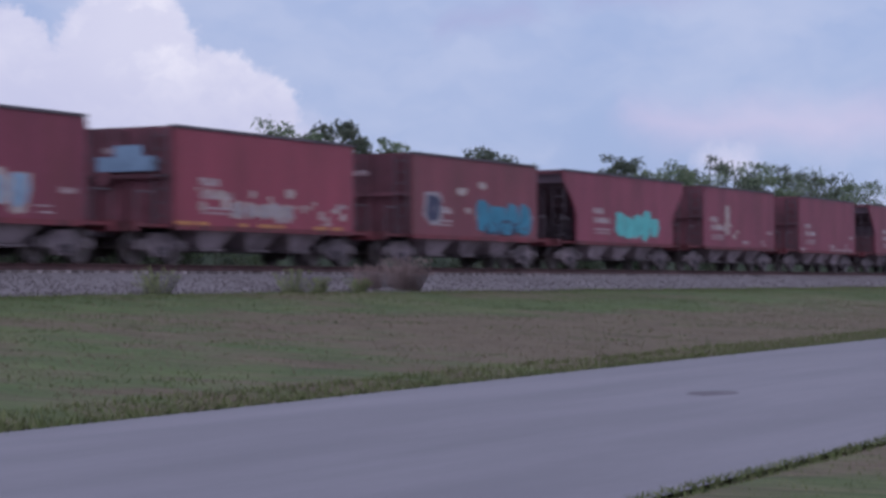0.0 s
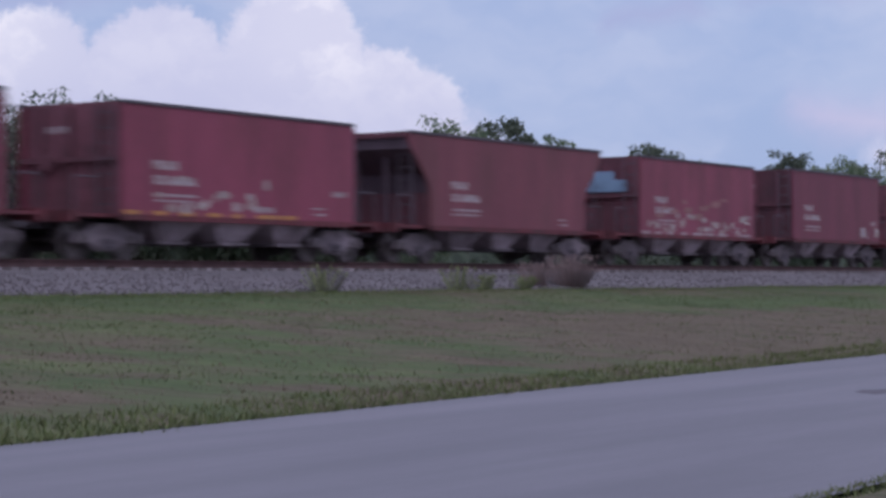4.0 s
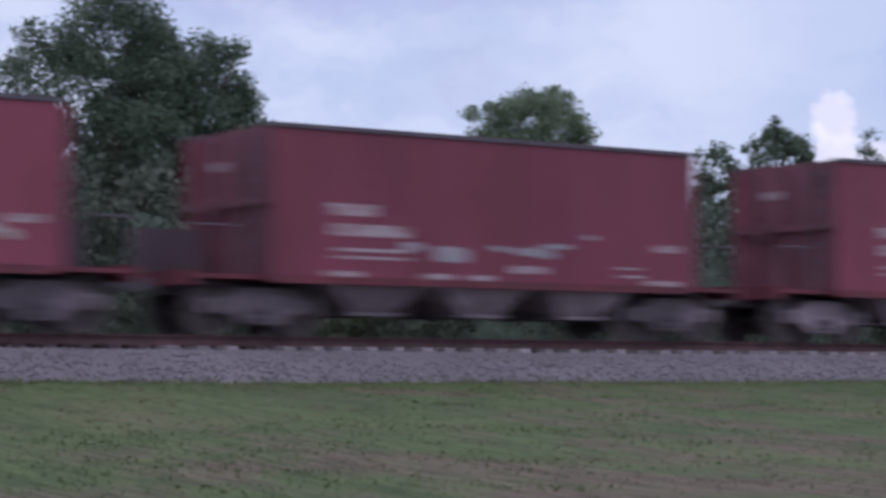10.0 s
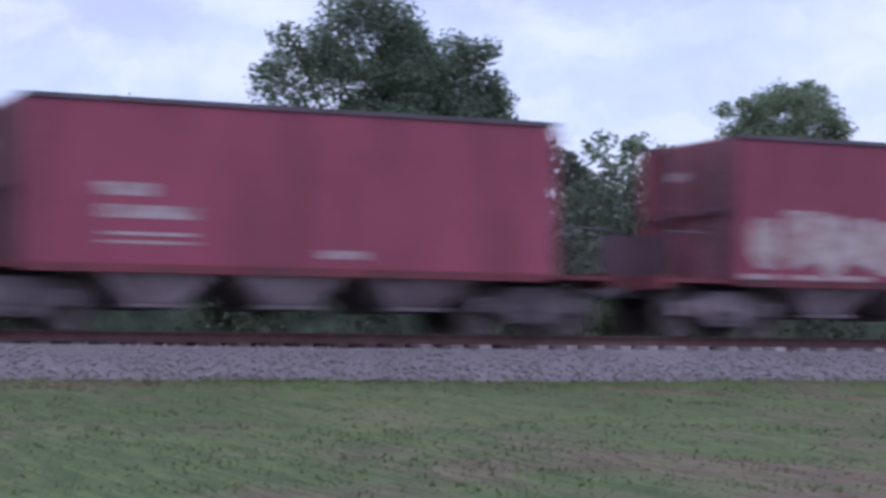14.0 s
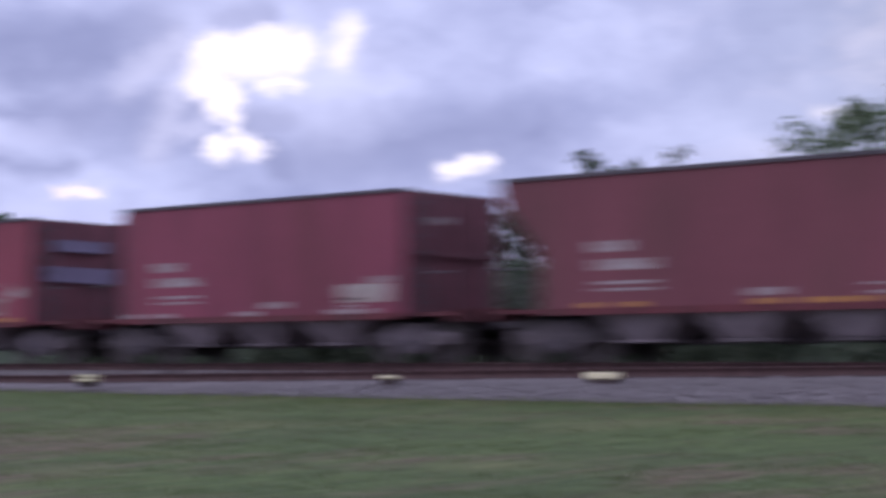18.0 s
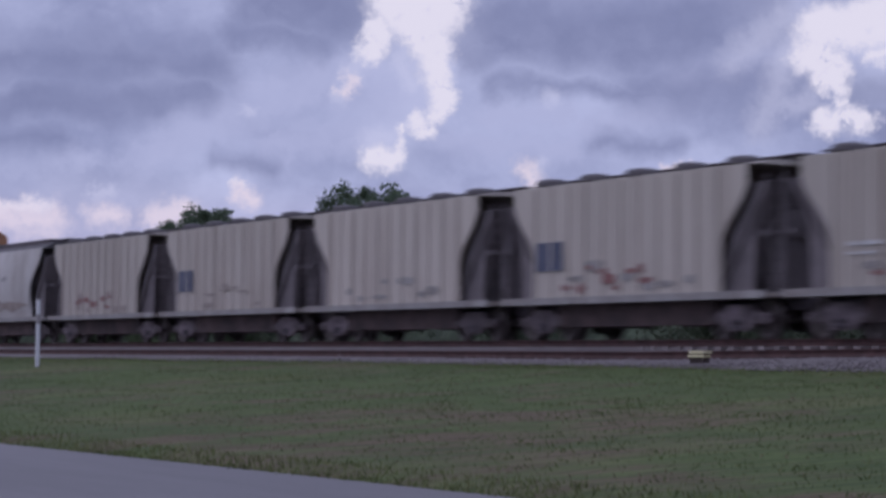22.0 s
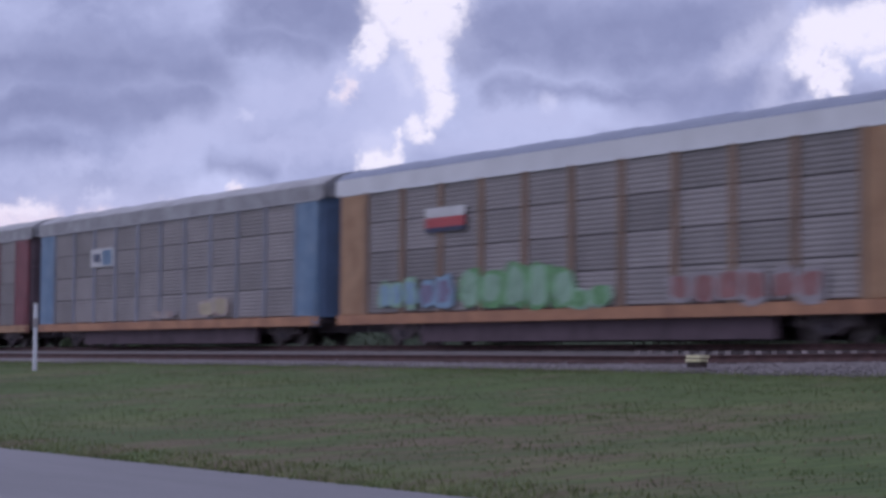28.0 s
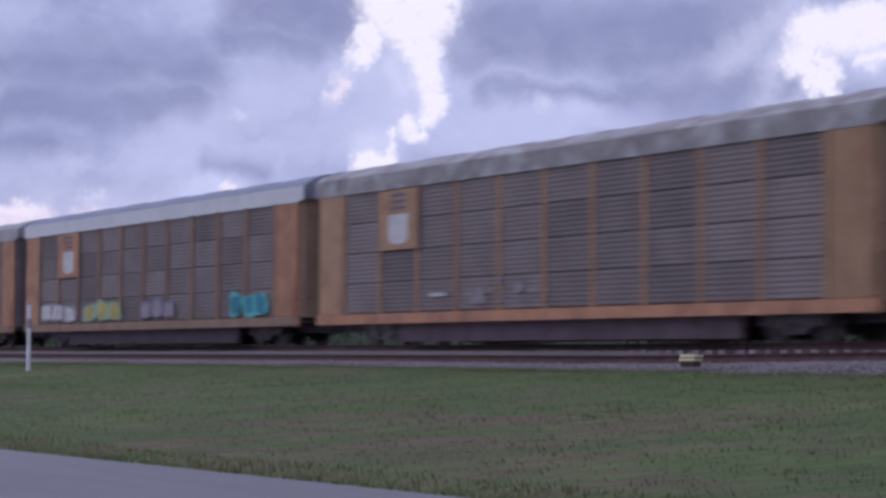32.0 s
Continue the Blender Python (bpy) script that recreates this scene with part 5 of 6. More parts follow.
def hopper_shell(kind):
    t = new("hopper_wagon")
    over, foot = (6.15, 4.95) if kind == "cut" else (5.72, 4.62)
    if kind == "square":
        outline = [(-4.66, ZB), (4.82, ZB), (4.82, ZT), (-4.66, ZT)]
    else:
        outline = [(-over, ZT)]
        for e in (-1, 1):
            bend = [(over, ZT - 0.30), (over - 0.12, ZT - 0.52), (foot + 0.42, 2.62), (foot + 0.12, 2.28), (foot, 1.95), (foot, ZB)]
            outline += [(e * x, z) for x, z in (bend if e < 0 else bend[::-1])]
        outline.append((over, ZT))
    half = 4.82 if kind == "square" else over
    side = bmesh.new()
    slab(side, outline, "y", -0.04, 0.04)
    side_data = data_of("side_panel", side, RED)
    chord = data_of("top_chord", boxes((-half - 0.03 + (0.16 if kind == "square" else 0.0), half + 0.03, -0.08, 0.05, ZT - 0.05, ZT + 0.03)), DARK)
    lower = 4.66 if kind == "square" else foot
    sill = data_of("side_sill", boxes((-lower, lower, -0.075, 0.03, ZB - 0.09, ZB + 0.05)), REDSILL)
    for s in (-1, 1):
        for name, d, m in (("side_panel", side_data, RED), ("top_chord", chord, DARK), ("side_sill", sill, REDSILL)):
            o = part(name, d, m, t)
            o.matrix_basis = pose(0, s * 1.51, 0, 0, 0, 0 if s < 0 else 180)
    for s in (-1, 1):
        bm = bmesh.new()
        if kind == "square":
            box(bm, -0.05, 0.05, -1.49, 1.49, ZB, ZT)
            name = "end_wall"
        else:
            slab(bm, [(0.30, ZT), (0.24, ZT), (0.24, ZT - 0.4), (-1.35, 2.25), (-3.0, 1.05), (-3.0, 0.98), (-1.25, 2.15), (0.30, ZT - 0.48)], "y", -1.49, 1.49)
            name = "slope_sheet"
        o = part(name, bm, ENDRED if kind == "square" else SHADESTEEL, t)
        o.matrix_basis = pose((4.77 if s > 0 else -4.61) if kind == "square" else s * (over - 0.33), 0, 0, 0, 0, 0 if s > 0 else 180)
        if kind == "square":
            part("end_stencil", boxes((0.051, 0.058, -0.8, -0.1, 3.0, 3.16)), LETTER, o, "worn white stencil on the end wall")
            for y in (-0.9, 0.0, 0.9):
                part("end_post", boxes((0.05, 0.14, y - 0.05, y + 0.05, ZB + 0.1, ZT - 0.1)), ENDRED, o)
            part("end_beam", boxes((0.14, 0.19, -1.49, 1.49, 2.3, 2.42)), ENDRED, o)
        # upper plate is coloured as the shade inside the end recess
        if kind == "closed":
            x = s * (foot + 0.05)
            part("end_bulkhead", boxes((x - 0.04, x + 0.04, -1.46, 1.46, 2.0, 2.75)), SHADESTEEL, t, "end bulkhead with shade painted into its dark colour")
            part("end_apron", boxes((x - 0.05, x + 0.05, -1.46, 1.46, 1.06, 2.0)), ENDRED, t, "grimy red lower end plate with painted-in shade")
        if kind != "square":
            part("end_beam", boxes((s * over - 0.06, s * over + 0.06, -1.47, 1.47, ZT - 0.16, ZT)), ENDRED, t)
        pl = boxes((4.3, 6.15, -1.35, 1.35, 0.98, 1.06), (6.05, 6.2, -1.4, 1.4, 0.86, 1.12))
        if kind != "square":
            for y in (-0.5, 0.5):
                part("end_post", boxes((s * (over - 0.37) - 0.05, s * (over - 0.37) + 0.05, y - 0.06, y + 0.06, 1.06, ZT - 0.3)), SHADESTEEL, t)
        p = part("end_platform", pl, REDSILL, t)
        p.matrix_basis = pose(0, 0, 0, 0, 0, 0 if s > 0 else 180)
        la = part("ladder", ladder(2.5, 0.45, 1.1, 7), DARK, t)
        la.location = (s * ((5.0 if s > 0 else 4.84) if kind == "square" else over - 0.25), -1.45, 0)
        gr = bmesh.new()
        rod(gr, (s * 5.25, -1.36, 1.06), (s * 5.25, -1.36, 1.9), 0.02, 5)
        rod(gr, (s * 6.1, -1.36, 1.06), (s * 6.1, -1.36, 1.9), 0.02, 5)
        rod(gr, (s * 5.25, -1.36, 1.9), (s * 6.1, -1.36, 1.9), 0.02, 5)
        part("handrail", gr, DARK, t)
    part("centre_sill", boxes((-6.1, 6.1, -0.3, 0.3, 0.72, 1.0)), DARK, t)
    part("floor", boxes((-4.4, 4.4, -1.45, 1.45, 0.97, 1.03)), DARK, t)
    for x in (-2.35, 0.0, 2.35):
        bm = bmesh.new()
        n = []
        for (hx, hy, z) in ((1.02, 1.42, 1.0), (0.48, 1.1, 0.46)):
            n.append([bm.verts.new((x + a * hx, b * hy, z)) for a, b in ((-1, -1), (1, -1), (1, 1), (-1, 1))])
        for i in range(4):
            bm.faces.new((n[1][i], n[1][(i + 1) % 4], n[0][(i + 1) % 4], n[0][i]))
        bm.faces.new(n[1][::-1])
        bay = part("hopper_bay", bm, BAY, t)
        part("outlet_gate", boxes((x - 0.55, x + 0.55, -1.2, 1.2, 0.38, 0.45)), TRUCK, bay)
    bm = bmesh.new()
    lathe(bm, [(0.20, 0), (0.22, 0.02), (0.20, 0.04)], 12, "x", (0, 0, 0))
    bw = part("brake_wheel", bm, ENDRED, t)
    bw.location = (-4.9 if kind == "square" else 0.2 - over, 0.6, 2.3)
    return t


def standard_marks(w, k):
    rng = random.Random(900 + k)
    dx = rng.uniform(-0.15, 0.25)
    x = -4.65 + dx if k not in CUT else -4.35 + dx
    mark(w, x + 0.95, x + 1.9, 2.15, 2.36, LETTER)
    mark(w, x + 1.0, x + 2.6, 1.79, 2.0, LETTER)
    mark(w, x + 1.05, x + 2.6, 1.51, 1.57, LETTER)
    mark(w, x + 1.05, x + 2.6, 1.38, 1.43, LETTER)
    if rng.random() < 0.8:
        mark(w, 0.4, 1.2, 1.22, 1.36, LETTER)
    if rng.random() < 0.8:
        mark(w, 2.9, 3.5, 1.2, 1.25, LETTER)
        mark(w, 2.9, 3.5, 1.36, 1.4, LETTER)
    if rng.random() < 0.7 and k not in CUT:
        mark(w, 3.8, 4.45, 1.72, 1.86, LETTER)


def stripes(w, mat, seed, chance=0.6, label=""):
    rng = random.Random(seed)
    for i in range(9):
        if rng.random() < chance:
            x = -4.6 + i * 1.02
            mark(w, x, x + rng.uniform(0.35, 0.95), ZB + 0.04, ZB + 0.15, mat, "reflector", -1.55, label)


OPEN_ENDED = (22, -2)
CUT = (-5, -2, 6, 10, 11, 12, 15, 22, 32, 34)
ORANGE_STRIPES = (0, 7, 9, 12, 13, 14, 16, 21, 27, 32, 33, 34, 36)
RIBBED = (2, 3, 37)
GAP_FILLED = (13, 14, 18, 19, 20, 23, 24)
SIDE_POST = {}
WHITE_STRIPES = (-4, 2, 5, 8, 12, 18, 20, 24, 28, 30, 31, 35, 37)


def paint_hopper(w, k):
    standard_marks(w, k)
    if k in ORANGE_STRIPES:
        stripes(w, STRIPE, 40 + k, 0.75, "orange reflective strip")
    if k in WHITE_STRIPES:
        stripes(w, LETTER, 40 + k, 0.55, "white reflective strip")
    g = {
        1: lambda: graffiti(w, -2.4, 2.6, 1.1, 2.5, PALEBLUE, CREAM, 1, 6),
        0: lambda: (scrawl(w, -3.9, 4.4, 1.25, 2.1, CREAM, 2, 22), graffiti(w, -1.9, 1.4, 1.25, 1.85, GREYPAINT, CREAM, 3, 5)),
        -1: lambda: (graffiti(w, 0.0, 4.3, 1.1, 2.35, TEAL, TEAL, 4, 4), graffiti(w, 0.5, 3.9, 1.1, 1.7, TEAL, NAVY, 44, 3, -1.575), scrawl(w, -1.5, 0.8, 1.6, 2.9, CREAM, 5, 4),
                     graffiti(w, -3.9, -2.6, 1.3, 2.8, NAVY, GREYPAINT, 6, 1)),
        -2: lambda: graffiti(w, -1.2, 3.3, 1.1, 2.4, AQUA, AQUA, 7, 5),
        -3: lambda: (mark(w, -1.9, -1.4, 1.6, 2.9, CREAM, "paint_patch"), scrawl(w, -3.8, 0, 1.4, 2.3, CREAM, 8, 8)),
        5: lambda: (scrawl(w, -4.2, 4.5, 1.2, 1.75, CREAM, 9, 24), scrawl(w, -3.5, 2.5, 1.6, 2.4, FADED, 48, 10)),
        7: lambda: scrawl(w, -3.6, 1, 1.2, 2.0, CREAM, 10, 12),
        8: lambda: (graffiti(w, -2.1, 2.0, 1.08, 1.95, GREYPAINT, CREAM, 11, 6), mark(w, -4.5, -3.9, 1.08, 1.3, CREAM, "placard"), mark(w, 3.3, 4.5, 1.06, 1.28, CREAM, "placard")),
        4: lambda: (mark(w, 4.3, 4.7, 1.25, 1.6, CREAM, "placard", label="small pale placard"), mark(w, 2.6, 3.2, 1.2, 1.6, LETTER, "stencil")),
        11: lambda: (graffiti(w, -2.9, 2.2, 1.35, 2.3, GREYPAINT, FADED, 12, 8), graffiti(w, -2.5, 1.9, 1.5, 2.15, DARKRED, DARKRED, 45, 7, -1.575), scrawl(w, -3.4, 4.2, 1.15, 1.5, FADED, 46, 12)),
        12: lambda: graffiti(w, -1.5, 4.1, 1.06, 2.5, WHITE, GREYPAINT, 13, 7),
        14: lambda: (mark(w, -2.3, 1.9, 1.12, 2.15, CREAM, "paint_patch"), graffiti(w, -2.4, 2.0, 1.08, 2.5, WHITE, CREAM, 14, 5), scrawl(w, -3.9, 4.4, 1.2, 1.7, CREAM, 47, 10)),
        16: lambda: scrawl(w, -3, 3, 1.2, 1.6, CREAM, 15, 10),
        18: lambda: scrawl(w, -2.0, 2.5, 1.3, 2.0, GREYPAINT, 16, 8),
        19: lambda: scrawl(w, -4.2, 4.2, 1.15, 1.7, CREAM, 17, 24),
        21: lambda: (graffiti(w, -1.5, 0.1, 1.2, 1.75, GREYPAINT, GREYPAINT, 18, 3), graffiti(w, 0.7, 2.9, 1.1, 1.85, CREAM, LETTER, 19, 3)),
        22: lambda: (mark(w, 2.75, 3.35, 1.15, 1.75, ORANGE, "paint_patch", label="faded orange paint patch"), mark(w, 1.2, 1.8, 1.2, 1.45, ORANGE, "paint_patch", label="faded orange paint patch"),
                     mark(w, -1.8, -1.2, 1.15, 1.5, ORANGE, "paint_patch", label="faded orange paint patch")),
        24: lambda: (graffiti(w, -0.9, 2.6, 1.05, 2.2, SLATE, NAVY, 20, 5), graffiti(w, -4.4, -0.9, 1.1, 2.4, CREAM, LETTER, 21, 5),
                     graffiti(w, 2.6, 4.6, 1.05, 2.0, CREAM, LETTER, 22, 3)),
        29: lambda: (mark(w, -4.6, 4.6, 1.2, 1.75, FADED, "faded_band", -1.545, label="faded pinkish paint band"), scrawl(w, -4, 4, 1.2, 1.9, CREAM, 23, 20)),
        31: lambda: (graffiti(w, -4.3, 4.5, 1.05, 2.3, SAND, CREAM, 24, 6), mark(w, -3.6, 2.6, 1.72, 2.2, NAVY, "paint_band", -1.578, "dark blue painted band"), mark(w, -3.9, 2.9, 2.2, 2.27, SAND, "paint_band", -1.578, "sand painted edge"), scrawl(w, -3.4, 2.4, 1.1, 1.4, NAVY, 25, 9, -1.575)),
        33: lambda: (scrawl(w, -4.2, 4.4, 1.15, 2.3, CREAM, 26, 34), scrawl(w, -3.5, 1.4, 1.2, 1.9, FADED, 27, 18)),
        35: lambda: mark(w, 2.9, 4.4, 1.3, 1.7, CREAM, "paint_patch"),
        36: lambda: (scrawl(w, -3.6, 4.4, 1.2, 2.0, CREAM, 28, 26), graffiti(w, -0.3, 3.6, 1.2, 1.8, FADED, CREAM, 29, 6)),
        37: lambda: (scrawl(w, -4.2, 4.4, 1.15, 2.1, CREAM, 30, 26), mark(w, 2.6, 4.5, 1.1, 1.3, CREAM, "paint_patch")),
    }
    if k in g:
        g[k]()
    if k in (0, 5, 36):
        d = boxes((-4.81, -4.78, -1.1, 0.9, 2.5, 2.9), (-4.81, -4.78, -0.6, 0.3, 2.9, 3.2)) if k != 36 else boxes((4.94, 4.97, -1.2, 1.1, 2.1, 2.5), (4.94, 4.97, -0.9, 0.8, 2.9, 3.2))
        part("graffiti", d, PALEBLUE if k != 36 else VIOLET, w, "pale blue graffiti on the end wall")


# ---------------------------------------------------------------- grey covered hopper wagons
def belly(z, top=4.26):
    """Half width of a round-sided wagon at a height."""
    u = (z - 1.15) / (top - 1.15)
    return 1.25 + 0.37 * math.sin(math.pi * min(1, 0.12 + 0.80 * u)) ** 0.7


def grime(w, x0, x1, z0, z1, mat, seed, label):
    """An uneven stain that follows the round flank."""
    rng = random.Random(seed)
    n = int((x1 - x0) / 0.22)
    bm = bmesh.new()
    cols = []
    for i in range(n + 1):
        x = x0 + (x1 - x0) * i / n
        edge = min(1.0, 5.0 * i / n, 5.0 * (n - i) / n)
        mid, half = (z0 + z1) / 2 + 0.08 * noise.noise(Vector((x * 0.7, seed, 0))), (z1 - z0) / 2 * edge * (0.65 + 0.5 * noise.noise(Vector((x * 1.3, seed, 4))) + rng.uniform(-0.1, 0.1)) + 0.01
        zs = [mid - half + 2 * half * j / 4 for j in range(5)]
        cols.append([bm.verts.new((x, -belly(z) - 0.014, z)) for z in zs] + [bm.verts.new((x, -belly(zs[-1]) + 0.02, zs[-1] + 0.004)), bm.verts.new((x, -belly(zs[0]) + 0.02, zs[0] - 0.004))])
    for p, q in zip(cols, cols[1:]):
        for j in range(7):
            bm.faces.new((p[j], q[j], q[(j + 1) % 7], p[(j + 1) % 7]))
    bm.faces.new(cols[0])
    bm.faces.new(cols[-1][::-1])
    bmesh.ops.recalc_face_normals(bm, faces=bm.faces)
    part("grime_band", bm, mat, w, label)


def covered_hopper(length, ribbed, mat, dark_top):
    t = new("covered_hopper_wagon")
    h = length / 2 - 0.35
    top = 4.27 if ribbed else 4.26
    # flanks: long at the top, swept in below

    def bulge(z):
        if ribbed:
            return 1.52
        return belly(z, top)
    for s in (-1, 1):
        # strips between levels follow the swept outline and the belly
        lv = [1.15 + (top - 1.15) * i / 14 for i in range(15)]

        def reach(z):
            if z > top - 0.4:
                return h - 0.66
            if z < 2.3:
                return h - 1.66
            u = (top - 0.4 - z) / (top - 0.4 - 2.3)
            return h - 0.66 - 1.00 * u * u * (3 - 2 * u)
        bm = bmesh.new()
        outer = [(bm.verts.new((-reach(z), s * bulge(z), z)), bm.verts.new((reach(z), s * bulge(z), z))) for z in lv]
        inner = [(bm.verts.new((-reach(z), s * (bulge(z) - 0.06), z)), bm.verts.new((reach(z), s * (bulge(z) - 0.06), z))) for z in lv]
        for i in range(14):
            for q in ((outer[i][0], outer[i][1], outer[i + 1][1], outer[i + 1][0]), (inner[i][1], inner[i][0], inner[i + 1][0], inner[i + 1][1]),
                      (inner[i][0], outer[i][0], outer[i + 1][0], inner[i + 1][0]), (outer[i][1], inner[i][1], inner[i + 1][1], outer[i + 1][1])):
                bm.faces.new(q)
        bm.faces.new((outer[0][1], outer[0][0], inner[0][0], inner[0][1]))
        bm.faces.new((outer[14][0], outer[14][1], inner[14][1], inner[14][0]))
        bmesh.ops.recalc_face_normals(bm, faces=bm.faces)
        panel = part("side_panel", bm, mat, t, smooth=False)
        if ribbed:
            rib = data_of("rib", boxes((-0.035, 0.035, -0.05, 0.02, 1.15, top - 0.05)), mat)
            for i in range(11):
                x = -h + 1.8 + (2 * h - 3.6) * i / 10
                r = part("rib", rib, mat, panel)
                r.location = (x, s * 1.53, 0)
    # sloped hopper ends and crosswise bulkheads; their shade is put into the grey
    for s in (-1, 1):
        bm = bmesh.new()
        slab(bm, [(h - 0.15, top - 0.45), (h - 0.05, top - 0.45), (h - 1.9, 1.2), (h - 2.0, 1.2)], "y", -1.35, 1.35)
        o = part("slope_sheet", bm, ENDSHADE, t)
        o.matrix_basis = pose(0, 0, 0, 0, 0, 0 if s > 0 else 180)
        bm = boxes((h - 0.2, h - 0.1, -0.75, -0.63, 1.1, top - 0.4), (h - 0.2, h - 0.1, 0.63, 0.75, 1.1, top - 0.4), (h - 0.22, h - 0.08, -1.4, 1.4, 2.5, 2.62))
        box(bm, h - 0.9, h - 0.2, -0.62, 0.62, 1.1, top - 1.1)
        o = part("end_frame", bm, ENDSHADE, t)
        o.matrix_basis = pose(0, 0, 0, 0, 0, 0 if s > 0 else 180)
        bm = boxes((h - 1.9, h + 0.05, -1.5, 1.5, 1.02, 1.12))
        o = part("end_platform", bm, mat, t)
        o.matrix_basis = pose(0, 0, 0, 0, 0, 0 if s > 0 else 180)
        # added plate over each end recess, coloured as even shade
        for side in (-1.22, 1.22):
            shade_bm = bmesh.new()
            slab(shade_bm, [(s * x, z) for x, z in ((h - 1.8, 1.14), (h - 1.75, 2.3), (h - 0.75, top - 0.45), (h - 0.22, top - 0.45), (h - 0.62, 2.7), (h - 0.72, 1.14))], "y", side - 0.02, side + 0.02)
            part("end_gusset", shade_bm, ENDSHADE, t)
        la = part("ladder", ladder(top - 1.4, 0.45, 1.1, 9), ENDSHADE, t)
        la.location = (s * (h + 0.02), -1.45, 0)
    part("side_sill", boxes((-h, h, -1.56, -1.42, 0.98, 1.17)), LIGHTSILL, t, "pale grey side sill")
    part("side_sill", boxes((-h, h, 1.42, 1.56, 0.98, 1.17)), LIGHTSILL, t, "pale grey side sill")
    # roof
    rise = 0.10 if ribbed else 0.28
    bm = bmesh.new()
    slab(bm, [(-bulge(top), top - 0.02), (bulge(top), top - 0.02), (0.9, top + rise), (-0.9, top + rise)], "x", -h + 0.3, h - 0.3)
    roof = part("roof", bm, mat if not dark_top else DARKROOF, t)
    part("running_board", boxes((-h, h, -0.35, 0.35, top + rise + 0.13, top + rise + 0.17), *[(x - 0.04, x + 0.04, -0.3, 0.3, top + rise - 0.02, top + rise + 0.13) for x in (-h + 0.6, 0, h - 0.6)]), DARK, t)
    if ribbed:
        hd = bmesh.new()
        lathe(hd, [(0.46, 0), (0.46, 0.12), (0.38, 0.18), (0.1, 0.22)], 12, "z")
        hatch = data_of("hatch", hd, DARKROOF)
        for i in range(5):
            for s in (-1, 1):
                o = part("hatch", hatch, DARKROOF, roof)
                o.location = (-h + 1.6 + (2 * h - 3.2) * i / 4, s * 0.82, top + 0.08)
    else:
        part("trough_hatch", boxes((-h + 0.7, h - 0.7, -1.0, -0.4, top + 0.2, top + 0.42), (-h + 0.7, h - 0.7, 0.4, 1.0, top + 0.2, top + 0.42)), DARK, t, "long dark roof hatch")
    for x in (-1.9, 1.9) if length < 14 else (-3.0, 0.0, 3.0):
        bm = bmesh.new()
        r = []
        for hx, hy, z in ((1.35, 1.3, 1.15), (0.4, 0.5, 0.42)):
            r.append([bm.verts.new((x + a * hx, b * hy, z)) for a, b in ((-1, -1), (1, -1), (1, 1), (-1, 1))])
        for i in range(4):
            bm.faces.new((r[1][i], r[1][(i + 1) % 4], r[0][(i + 1) % 4], r[0][i]))
        bm.faces.new(r[1][::-1])
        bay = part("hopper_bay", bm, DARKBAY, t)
        part("outlet_gate", boxes((x - 0.5, x + 0.5, -0.6, 0.6, 0.34, 0.43)), TRUCK, bay)
    part("centre_sill", boxes((-h - 0.1, h + 0.1, -0.3, 0.3, 0.72, 1.0)), DARK, t)
    # added dark panel below the sill, in place of the shade there
    part("brake_rigging", boxes((-h + 2.4, h - 2.4, -1.1, -0.95, 0.36, 0.95), (-1.0, 1.0, -0.94, -0.5, 0.7, 1.0)), DARKBAY, t)
    for x in (-1, 1):
        add_truck(t, x * (h - 1.55))
    add_couplers(t, length / 2)
    return t


# ---------------------------------------------------------------- autoracks
def roof_arc(shift=0.0, drop=0.0):
    pts = [(-1.50, 5.40), (-1.46, 5.46), (-1.15, 5.64), (-0.62, 5.81 + shift), (0, 5.87 + shift), (0.62, 5.81 + shift), (1.15, 5.64), (1.46, 5.46), (1.50, 5.40)]
    return [(y, z - drop) for y, z in pts]


RACKLEN = 28.46


